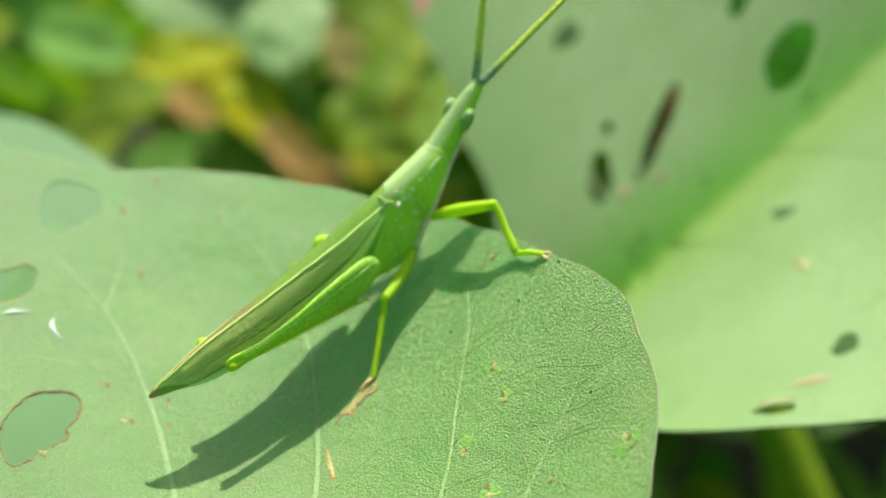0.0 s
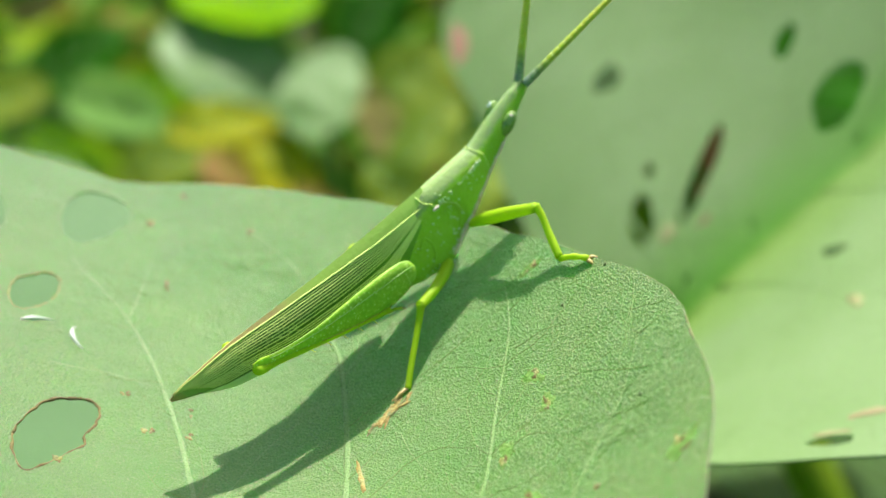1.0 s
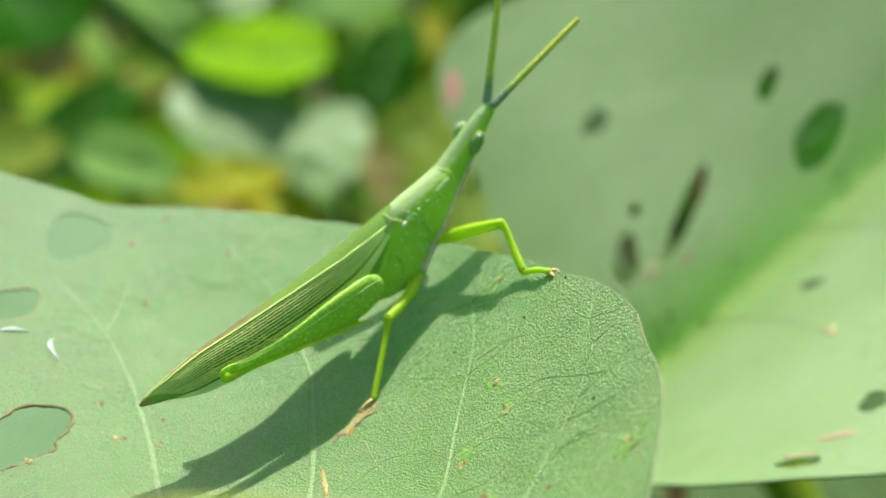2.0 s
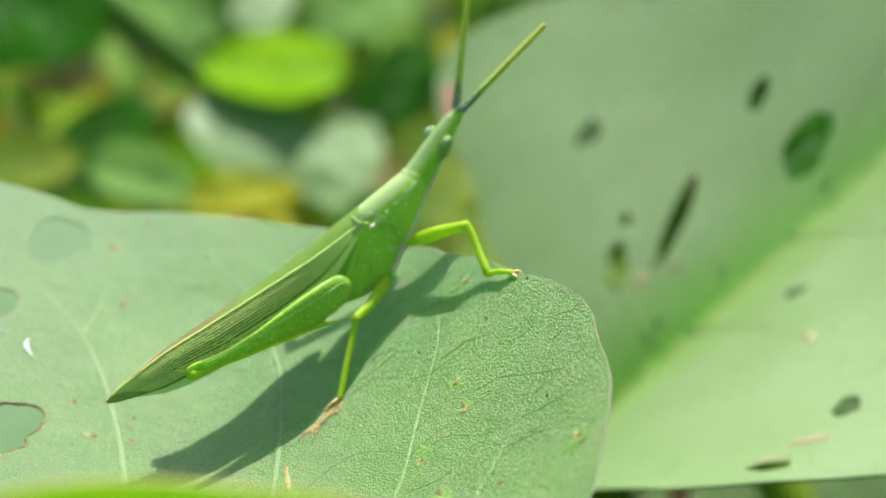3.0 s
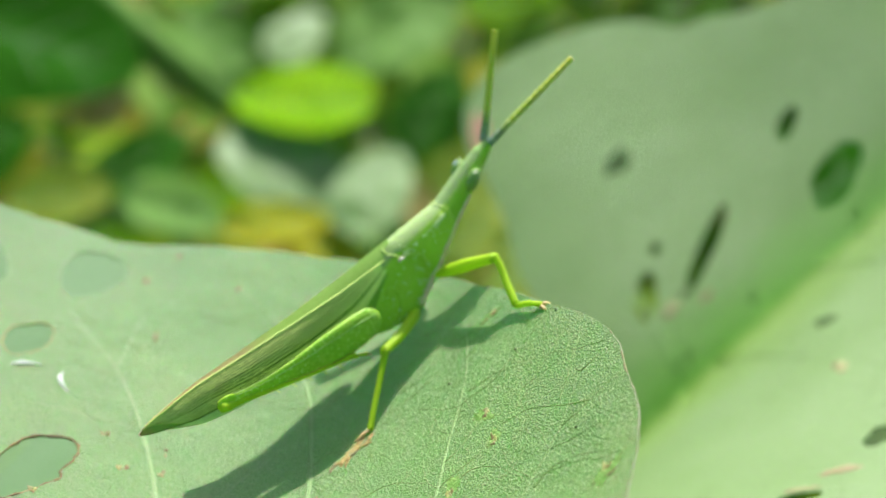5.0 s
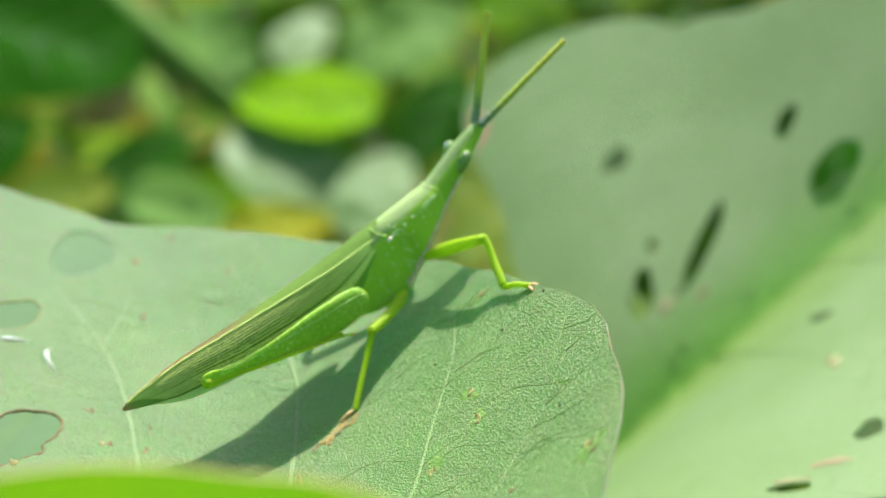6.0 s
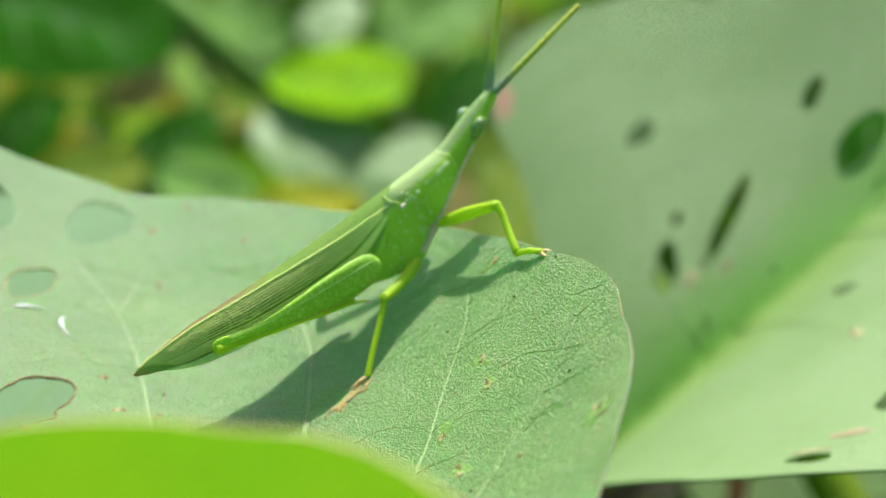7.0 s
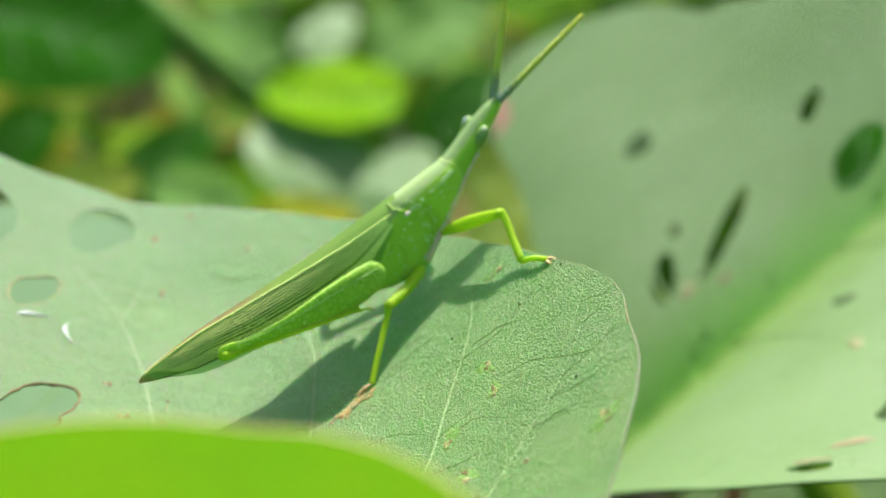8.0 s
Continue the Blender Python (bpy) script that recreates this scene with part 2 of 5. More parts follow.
def inside(poly, x, y):
    hit, j = np.zeros(len(x), bool), len(poly) - 1
    for i in range(len(poly)):
        (xi, yi), (xj, yj) = poly[i], poly[j]
        if yi != yj:
            hit ^= ((yi > y) != (yj > y)) & (x < (xj - xi) * (y - yi) / (yj - yi) + xi)
        j = i
    return hit


def within_rings(outline, holes, x, y):
    ok = inside(outline, x, y)
    for h in holes:
        ok &= ~inside(h, x, y)
    return ok


def hole_line(cx, cy, rx, ry, turn, wobble, seed, n=40):
    rng, out = random.Random(seed), []
    ph = [rng.uniform(0, 6.28) for _ in range(4)]
    for k in range(n):
        a = 2 * math.pi * k / n
        r = 1 + wobble * (math.sin(2 * a + ph[0]) * 0.5 + math.sin(3 * a + ph[1]) * 0.6 + math.sin(5 * a + ph[2]) * 0.4 + math.sin(9 * a + ph[3]) * 0.25)
        x, y = rx * r * math.cos(a), ry * r * math.sin(a)
        out.append((cx + x * math.cos(turn) - y * math.sin(turn), cy + x * math.sin(turn) + y * math.cos(turn)))
    return out


def blade(name, outline, holes, height, step, thick, material, parent, origin):
    """A leaf blade of real thickness over an outline in plan, with holes through it. All in cm; origin is the parent's place."""
    from mathutils import geometry
    rings = [outline] + holes
    pts, edges = [], []
    for ring in rings:
        b = len(pts)
        pts += [Vector((p[0], p[1])) for p in ring]
        edges += [(b + i, b + (i + 1) % len(ring)) for i in range(len(ring))]
    xs, ys = [p[0] for p in outline], [p[1] for p in outline]
    rng = np.random.RandomState(7)
    gx, gy = np.meshgrid(np.arange(min(xs), max(xs), step), np.arange(min(ys), max(ys), step * 0.87))
    gx = gx + (np.arange(gx.shape[0])[:, None] % 2) * step / 2
    gx, gy = (gx + rng.uniform(-0.15, 0.15, gx.shape) * step).ravel(), (gy + rng.uniform(-0.15, 0.15, gy.shape) * step).ravel()
    pts += [Vector((float(a), float(b))) for a, b, k in zip(gx, gy, within_rings(outline, holes, gx, gy)) if k]
    v2, _, tris, *_ = geometry.delaunay_2d_cdt(pts, edges, [], 0, 1e-5)
    flat = np.array([tuple(p) for p in v2])
    mids = flat[np.array([tuple(f) for f in tris])].mean(axis=1)
    keep = [tuple(f) for f, k in zip(tris, within_rings(outline, holes, mids[:, 0], mids[:, 1])) if k]
    o = Vector(origin)
    n = len(v2)
    top = [(Vector((p[0], p[1], height(p[0], p[1]))) - o) * CM for p in v2]
    verts = top + [p - Vector((0, 0, thick * CM)) for p in top]
    faces = keep + [tuple(i + n for i in reversed(f)) for f in keep]
    count = {}
    for f in keep:
        for i in range(3):
            e = (f[i], f[(i + 1) % 3])
            count[e] = 1
    for a, b in list(count):
        if (b, a) not in count:
            k = len(verts)
            verts += [verts[b], verts[a], verts[a + n], verts[b + n]]
            faces.append((k, k + 1, k + 2, k + 3))
    return mesh_ob(name, verts, faces, material, parent)


def on_blade(name, line, height, radii, material, parent, origin, lift=0.0, sides=6, flat=1.0, sunk=0.0):
    """A vein, rim or margin that follows a blade."""
    o = Vector(origin)
    r = [k * CM for k in radii] if hasattr(radii, "__len__") else [radii * CM] * len(line)
    pts = [(Vector((p[0], p[1], height(p[0], p[1]) + lift)) - o) * CM - Vector((0, 0, sunk * q)) for p, q in zip(line, r)]
    return mesh_ob(name, *tube(pts, r, sides, flat), material, parent)


def patch_on(name, line, height, material, parent, origin, lift=0.006, thick=0.006):
    """A thin crust on a blade: domed, with an uneven edge."""
    o = Vector(origin)
    n = len(line)
    cx, cy = sum(p[0] for p in line) / n, sum(p[1] for p in line) / n
    verts, faces = [], []
    for s, up in ((1.0, 0.0), (0.8, thick), (0.4, thick * 1.5)):
        for p in line:
            x, y = cx + (p[0] - cx) * s, cy + (p[1] - cy) * s
            verts.append((Vector((x, y, height(x, y) + lift * (0.2 if s == 1 else 1) + up)) - o) * CM)
    for k in range(2):
        for i in range(n):
            j = (i + 1) % n
            faces.append((k * n + i, k * n + j, (k + 1) * n + j, (k + 1) * n + i))
    faces.append(tuple(2 * n + i for i in range(n)))
    return mesh_ob(name, verts, faces, material, parent)


def thing(name, origin, label, category, group="", kind=""):
    ob = new(name)
    ob.empty_display_size = 0.01
    ob.matrix_basis = Matrix.Translation(Vector(origin) * CM)
    return tagged(ob, label, category, group, kind)


# ---- ground ----
def ground():
    g = Graph("dark soil")
    col = g.mix(g.ramp(g.noise(30.0, 6.0, 0.65), [(0.35, (0, 0, 0)), (0.7, (1, 1, 1))]), (0.012, 0.016, 0.005), (0.045, 0.045, 0.013))
    mat = g.surface(col, 0.9, g.bump(g.noise(160.0, 6.0), 0.7, 0.01), 0.2)
    n, half = 90, 60.0
    axis = [math.copysign(abs(u) ** 3.2, u) * half for u in np.linspace(-1, 1, n)]
    verts = [(x, y + 0.5, 0.012 * noise.noise((x * 9, y * 9, 0)) - 0.012) for y in axis for x in axis]
    faces = [(j * n + i, j * n + i + 1, (j + 1) * n + i + 1, (j + 1) * n + i) for j in range(n - 1) for i in range(n - 1)]
    tagged(mesh_ob("ground", verts, faces, mat), "dark garden soil under low weeds", "ground", kind="structure")


ground()


# ---- the leaf the insect stands on ----
def perch_z(x, y):
    """Height of the perch leaf, cm."""
    u, v = x + 1, y - 9.5
    z = 28.035 + 0.2973 * u + 0.1828 * v + 0.1484 * u * u + 0.0669 * u * v + 0.0405 * v * v
    z += 0.018 * noise.noise((x * 1.6, y * 1.6, 0.3)) + 0.008 * noise.noise((x * 4.5, y * 4.5, 1.7))
    return z


PERCH_AT = (-1.2, 4.2, 28.2)
PERCH_OUTLINE = [(-5.3, 11.4), (-4.85, 11.87), (-4.36, 12.01), (-3.83, 12.12), (-3.4, 12.08), (-2.83, 12.18), (-2.27, 12.14), (-1.7, 11.96),
                 (-1.13, 11.66), (-0.8, 11.43), (-0.06, 10.79), (0.52, 10.17), (0.86, 9.71), (1.1, 9.37), (1.29, 9.05), (1.4, 8.77),
                 (1.46, 8.43), (1.52, 8.1), (1.53, 7.8), (1.47, 7.45), (1.38, 7.01), (1.1, 6.0), (0.5, 5.0), (-0.4, 4.3), (-1.2, 4.1),
                 (-2.2, 4.2), (-3.6, 4.8), (-5.0, 6.2), (-5.8, 8.2), (-5.8, 10.3)]
PERCH_HOLES = [  # bite holes, as uneven rings
    [(-3.81, 11.30), (-3.83, 11.52), (-3.78, 11.72), (-3.66, 11.84), (-3.5, 11.86), (-3.36, 11.81), (-3.27, 11.69), (-3.27, 11.55), (-3.36, 11.40), (-3.47, 11.26), (-3.60, 11.13), (-3.73, 11.16)],
    [(-3.98, 10.22), (-3.96, 10.42), (-3.87, 10.53), (-3.79, 10.62), (-3.70, 10.62), (-3.64, 10.52), (-3.65, 10.35), (-3.71, 10.19), (-3.80, 10.07), (-3.90, 10.04)],
    [(-3.52, 8.56), (-3.50, 8.78), (-3.43, 9.02), (-3.34, 9.16), (-3.25, 9.20), (-3.15, 9.25), (-3.06, 9.21), (-3.01, 9.10), (-3.02, 8.95), (-3.06, 8.82), (-3.04, 8.70), (-3.11, 8.57), (-3.16, 8.47), (-3.24, 8.35), (-3.34, 8.22), (-3.44, 8.32)],
    [(-4.95, 10.75), (-4.9, 11.15), (-4.72, 11.42), (-4.5, 11.48), (-4.32, 11.34), (-4.22, 11.05), (-4.3, 10.72), (-4.45, 10.48), (-4.68, 10.42), (-4.86, 10.55)],
]
PERCH_VEINS = [
    ([(-3.63, 10.91), (-3.04, 10.33), (-2.58, 9.5), (-2.15, 8.33), (-1.6, 6.3), (-1.2, 4.3)], 0.008, 0.030),
    ([(-2.98, 11.13), (-3.0, 10.73), (-3.04, 10.33)], 0.006, 0.014),
    ([(-2.2, 11.6), (-1.95, 11.39), (-1.58, 10.89), (-1.27, 10.14), (-1.12, 9.61), (-1.0, 8.3), (-1.1, 6.0), (-1.2, 4.3)], 0.006, 0.032),
    ([(-0.66, 10.17), (-0.98, 9.85), (-1.12, 9.63)], 0.007, 0.014),
    ([(0.17, 10.09), (0.22, 9.51), (0.12, 8.77), (0.0, 7.94), (-0.5, 6.0), (-1.2, 4.3)], 0.009, 0.028),
    ([(1.17, 8.82), (1.06, 8.5), (0.97, 8.26), (0.64, 7.67), (0.0, 6.4), (-1.1, 4.4)], 0.005, 0.022),
    ([(-4.6, 9.5), (-3.75, 8.1), (-2.6, 6.0), (-1.3, 4.3)], 0.008, 0.026),
    ([(-2.62, 9.55), (-3.05, 9.62), (-3.5, 9.55)], 0.006, 0.008),
    ([(-2.05, 8.1), (-1.75, 8.8), (-1.45, 9.2)], 0.005, 0.008),
    ([(0.0, 7.94), (-0.45, 8.5), (-0.62, 8.9)], 0.004, 0.008),
    ([(0.1, 8.6), (0.45, 8.78), (0.85, 8.72), (1.1, 8.78)], 0.004, 0.006),
    ([(0.64, 7.67), (0.35, 8.05), (0.1, 8.35)], 0.004, 0.006),
]


def perch_leaf():
    leaf = thing("leaf", PERCH_AT, "broad pale green leaf chewed with holes, carrying the grasshopper", "leaf")
    outline = [tuple(p) for p in smooth_line(PERCH_OUTLINE, 8, True)]
    rng = random.Random(4)
    outline = [(x + 0.012 * noise.noise((x * 5, y * 5, 3)), y + 0.012 * noise.noise((x * 5, y * 5, 9))) for x, y in outline]
    holes = []
    for h in PERCH_HOLES:
        ring = [tuple(p) for p in smooth_line(h, 6, True)]
        holes.append([(x + 0.016 * noise.noise((x * 11, y * 11, 5)) + 0.008 * noise.noise((x * 31, y * 31, 2)), y + 0.016 * noise.noise((x * 11, y * 11, 8))) for x, y in ring])
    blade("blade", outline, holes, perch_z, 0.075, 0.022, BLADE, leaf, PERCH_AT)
    on_blade("margin", outline + outline[:1], lambda x, y: perch_z(x, y) - 0.010, 0.0075, MARGIN, leaf, PERCH_AT)
    torn = [p for p in outline if p[0] > 1.3 and 8.1 < p[1] < 8.95]
    tagged(on_blade("margin", torn, lambda x, y: perch_z(x, y) - 0.006, [0.004 + 0.016 * max(0.0, noise.noise((k * 0.35, 3.1, 0))) for k in range(len(torn))], SCAR, leaf, PERCH_AT), "dry brown edge")
    for line, thin, wide in PERCH_VEINS:
        pts = smooth_line(line, 8)
        n = len(pts)
        on_blade("vein", pts, perch_z, [0.35 * (thin * 0.5 + (wide - thin * 0.5) * min(1.0, 1.3 * k / (n - 1)) ** 0.8) * (1.15 + 0.12 * math.sin(k * 1.9)) for k in range(n)], PERCH_VEIN, leaf, PERCH_AT, 0.0, 10, 2.8, sunk=0.65)
    for h, mat, r in zip(holes, (PERCH_VEIN, SCAR_PALE, SCAR_DARK, PERCH_VEIN), (0.009, 0.010, 0.014, 0.009)):
        n = len(h)
        on_blade("hole_rim", h + h[:1], lambda x, y: perch_z(x, y) - 0.006, [r * (0.8 + 0.6 * noise.noise((k * 0.4, r * 900, 0))) for k in range(n)] + [r * 0.8], mat, leaf, PERCH_AT)
    lines = []
    for line, thin, wide in PERCH_VEINS[:7]:
        pts = smooth_line(line, 8)
        for k in range(3, len(pts) - 4, 3):
            p, d = pts[k], pts[k - 2] - pts[k + 2]
            if p[1] < 6.5:
                continue
            for side in (-1, 1):
                if rng.random() < 0.25:
                    continue
                a = math.atan2(d[1], d[0]) + side * rng.uniform(0.8, 1.15)
                x, y, curl, way = p[0], p[1], -side * rng.uniform(0.02, 0.06), [tuple(p)]
                for j in range(rng.randint(7, 15)):
                    a += curl + rng.uniform(-0.28, 0.28)
                    x, y = x + 0.065 * math.cos(a), y + 0.065 * math.sin(a)
                    way.append((x, y))
                    if j > 3 and rng.random() < 0.16:
                        b, u, v, twig = a - side * rng.uniform(0.6, 1.2), x, y, [(x, y)]
                        for i in range(rng.randint(4, 8)):
                            b += rng.uniform(-0.2, 0.2)
                            u, v = u + 0.055 * math.cos(b), v + 0.055 * math.sin(b)
                            twig.append((u, v))
                        lines.append((twig, 0.0030))
                lines.append((way, 0.0044))
    for way in (((1.19, 8.38), (0.98, 8.52), (0.77, 8.67), (0.54, 8.71)), ((0.17, 8.29), (0.34, 8.37), (0.54, 8.25), (0.75, 7.97)), ((0.25, 9.27), (0.46, 9.31), (0.68, 9.22)),
                ((1.08, 8.99), (1.28, 8.88), (1.39, 8.92)), ((-0.07, 9.66), (-0.39, 9.47), (-0.66, 9.35)), ((-0.84, 8.27), (-0.43, 8.6), (-0.04, 8.47)),
                ((0.80, 7.87), (0.96, 7.96), (1.14, 7.91), (1.35, 7.77)), ((0.98, 8.57), (1.08, 8.91), (1.13, 9.19))):
        way = smooth_line(way, 9)
        lines.append(([(x + 0.012 * noise.noise((x * 9, y * 9, 1)), y + 0.012 * noise.noise((x * 9, y * 9, 6))) for x, y in way], 0.0062))
    bits = []
    for way, r in lines:
        ok = within_rings(outline, holes, np.array([q[0] for q in way]), np.array([q[1] for q in way]))
        stop = len(way) if ok.all() else int(np.argmin(ok)) - 1
        if stop > 3:
            way = way[:stop]
            bits.append(tube([(Vector((x, y, perch_z(x, y) + 0.0005)) - Vector(PERCH_AT)) * CM for x, y in way], [r * CM * (0.8 - 0.5 * k / stop) for k in range(stop)], 5))
    v, f = joined(bits)
    tagged(mesh_ob("veinlet_net", v, f, VEINLET, leaf), kind="stuff")
    # bite scars: a grazed green surround with a torn brown core
    scars = [(0.39, 8.91, 0.055, 0.10, 0.5), (0.48, 8.60, 0.045, 0.10, -0.3), (0.18, 8.29, 0.06, 0.10, -0.3), (1.31, 7.58, 0.06, 0.12, -0.7), (0.35, 7.78, 0.07, 0.09, 0.2), (0.38, 9.99, 0.08, 0.04, 0.3),
             (-3.09, 11.62, 0.10, 0.09, 0.6), (-2.79, 10.88, 0.035, 0.12, 0.3), (-2.32, 9.30, 0.035, 0.06, 0.2), (-2.30, 9.05, 0.035, 0.08, 0.2), (-2.88, 9.42, 0.06, 0.04, 0.2), (-2.63, 9.05, 0.09, 0.06, 0.2),
             (-3.17, 8.42, 0.07, 0.07, 0.5), (-2.83, 12.0, 0.06, 0.05, 0.0), (-2.15, 11.55, 0.05, 0.06, 0.2), (0.78, 7.62, 0.04, 0.06, 0.1)]
    for k, (x, y, rx, ry, turn) in enumerate(scars):
        if k < 6:
            patch_on("scar", hole_line(x, y, rx, ry, turn, 0.34, 40 + k, 34), perch_z, BITE, leaf, PERCH_AT, 0.0005, 0.0012)
        for j in range(3):
            dx, dy = rng.uniform(-0.5, 0.5) * rx, rng.uniform(-0.6, 0.6) * ry
            patch_on("scar", hole_line(x + dx, y + dy, rx * rng.uniform(0.2, 0.42), ry * rng.uniform(0.2, 0.45), turn + rng.uniform(-0.9, 0.9), 0.36, 70 + 3 * k + j, 22), perch_z, (SCAR, SCAR_DARK, SCAR_PALE)[j], leaf, PERCH_AT, 0.002, 0.003)
    # straw-coloured frass under the middle foot, and one streak beside it
    for k in range(16):
        t = k / 15
        x, y = -0.60 - 0.22 * t + rng.uniform(-0.05, 0.05), 9.22 - 0.20 * t + rng.uniform(-0.035, 0.035)
        patch_on("frass", hole_line(x, y, rng.uniform(0.012, 0.026), rng.uniform(0.05, 0.10), -0.8 + rng.uniform(-0.5, 0.5), 0.3, 300 + k, 18), perch_z, (STREAK, STREAK, SCAR)[k % 3], leaf, PERCH_AT, 0.003, 0.006)
    for k in range(5):
        patch_on("frass", hole_line(-0.93 + 0.012 * k, 8.62 - 0.05 * k, 0.018, 0.07, 0.25, 0.3, 330 + k, 18), perch_z, (STREAK, SCAR_PALE)[k % 2], leaf, PERCH_AT, 0.002, 0.004)
    for k, (x, y) in enumerate(((0.62, 9.44), (0.07, 9.48), (0.94, 9.55), (0.45, 7.5), (1.1, 8.2))):
        patch_on("speck", hole_line(x, y, 0.011, 0.013, 0.3 * k, 0.2, 350 + k, 12), perch_z, SPOT, leaf, PERCH_AT, 0.002, 0.004)
    for k, (x, y, turn, bend) in enumerate(((-3.73, 9.97, -1.0, 0.5), (-3.41, 9.94, 0.45, 0.9))):
        line = [(x + 0.13 * t * math.sin(turn) * -1 + bend * 0.06 * t * t, y + 0.13 * t * math.cos(turn)) for t in np.linspace(-1, 1, 9)]
        on_blade("scratch", line, perch_z, [0.004 + 0.020 * (1 - abs(t)) for t in np.linspace(-1, 1, 9)], WHITE_MARK, leaf, PERCH_AT, 0.002, 8)


perch_leaf()


# ---- the broad leaf behind ----
BROAD_AT = (2.36, 15.0, 24.76)


def broad_z(x, y):
    """Height of the broad leaf, folded along its midrib, cm."""
    s = 15.0 + 0.39 * (x - 2.36) - y
    fold = 24.76 + 0.925 * (x - 2.36)
    if s < 0:
        near = max(0.0, 1.0 + s / 1.5) ** 2
        z = 26.61 + 0.681 * (x - 3) + 0.585 * (y - 17) - 0.16 * near + 0.12 * math.sin(x * 1.1 + y * 0.4) * (1.0 - near)
    else:
        k = s / 5.0
        z = fold * (1 - k) + (26.55 + 0.17 * (x - 2)) * k + 0.4 * k * (1 - k)
    return z + 0.03 * noise.noise((x * 0.9, y * 0.9, 4.0))


BROAD_OUTLINE = [(1.0, 15.0), (0.8, 15.8), (0.75, 16.6), (0.6, 17.2), (0.35, 17.8), (0.15, 18.6), (-0.1, 19.3), (-0.38, 19.95), (-0.54, 20.5),
                 (-0.56, 21.0), (-0.3, 21.35), (0.3, 21.45), (1.1, 21.3), (2.0, 20.9), (2.65, 20.3), (3.05, 20.15), (3.9, 19.65), (5.6, 19.2),
                 (7.4, 18.9), (9.0, 18.0), (9.6, 16.2), (9.0, 13.2), (7.4, 11.0), (5.6, 10.3), (4.15, 10.20), (3.54, 10.22), (3.08, 10.30), (2.78, 10.38),
                 (2.49, 10.50), (2.20, 10.68), (1.80, 11.13), (1.45, 11.75), (1.15, 12.7), (1.0, 14.0)]


def broad_leaf():
    leaf = thing("leaf", BROAD_AT, "large grey-green leaf with slit holes and spots, folded along its midrib", "leaf")
    outline = [tuple(p) for p in smooth_line(BROAD_OUTLINE, 8, True)]
    holes = [hole_line(2.10, 16.38, 0.145, 0.35, 0.02, 0.06, 21), hole_line(2.86, 16.65, 0.125, 0.60, -0.50, 0.05, 22),
             hole_line(4.47, 16.72, 0.30, 0.36, -0.3, 0.07, 23), hole_line(3.97, 17.8, 0.13, 0.20, -0.4, 0.10, 24),
             hole_line(3.22, 10.57, 0.19, 0.085, -0.10, 0.14, 25), hole_line(4.05, 11.36, 0.12, 0.17, -0.7, 0.14, 26),
             hole_line(2.23, 17.0, 0.07, 0.10, 0.0, 0.1, 27)]
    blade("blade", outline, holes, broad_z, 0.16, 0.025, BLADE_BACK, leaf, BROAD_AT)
    on_blade("margin", outline + outline[:1], lambda x, y: broad_z(x, y) - 0.012, 0.016, BLADE_BACK, leaf, BROAD_AT)
    mid = smooth_line([(2.36, 15.0), (3.5, 15.44), (5.0, 16.03), (7.0, 16.8), (9.0, 17.4)], 10)
    on_blade("midrib", mid, broad_z, [0.030 - 0.02 * k / (len(mid) - 1) for k in range(len(mid))], BLADE_BACK, leaf, BROAD_AT, -0.035, 8)
    for k, (a, b) in enumerate((((2.5, 15.3), (0.6, 20.6)), ((2.6, 15.4), (2.2, 20.2)), ((3.4, 15.7), (4.2, 19.0)), ((4.6, 16.1), (6.2, 18.9)),
                                ((2.5, 15.1), (2.5, 11.6)), ((3.0, 15.3), (4.6, 10.7)), ((4.2, 15.8), (7.0, 11.6)))):
        line = [(a[0] + (b[0] - a[0]) * t + 0.3 * math.sin(t * 3.1) * (1 if k % 2 else -1) * 0.5, a[1] + (b[1] - a[1]) * t) for t in np.linspace(0, 1, 24)]
        on_blade("vein", line, broad_z, [0.028 - 0.02 * t for t in np.linspace(0, 1, 24)], BLADE_BACK, leaf, BROAD_AT, -0.016, 8)
    for k, (x, y, rx, ry, turn, mat) in enumerate(((1.76, 18.59, 0.17, 0.21, 0.0, SPOT), (4.02, 14.25, 0.09, 0.15, 0.4, SPOT), (3.97, 12.99, 0.07, 0.14, 0.2, SCAR), (3.24, 10.70, 0.17, 0.04, -0.1, SCAR),
                                                    (3.63, 10.91, 0.19, 0.055, 0.1, PINK_PALE), (-0.34, 20.4, 0.12, 0.36, 0.1, PINK), (2.40, 16.08, 0.10, 0.10, 0.2, SCAR), (2.84, 16.04, 0.09, 0.06, 0.2, SCAR))):
        patch_on("spot", hole_line(x, y, rx, ry, turn, 0.2, 60 + k, 22), broad_z, mat, leaf, BROAD_AT, 0.006, 0.006)


broad_leaf()


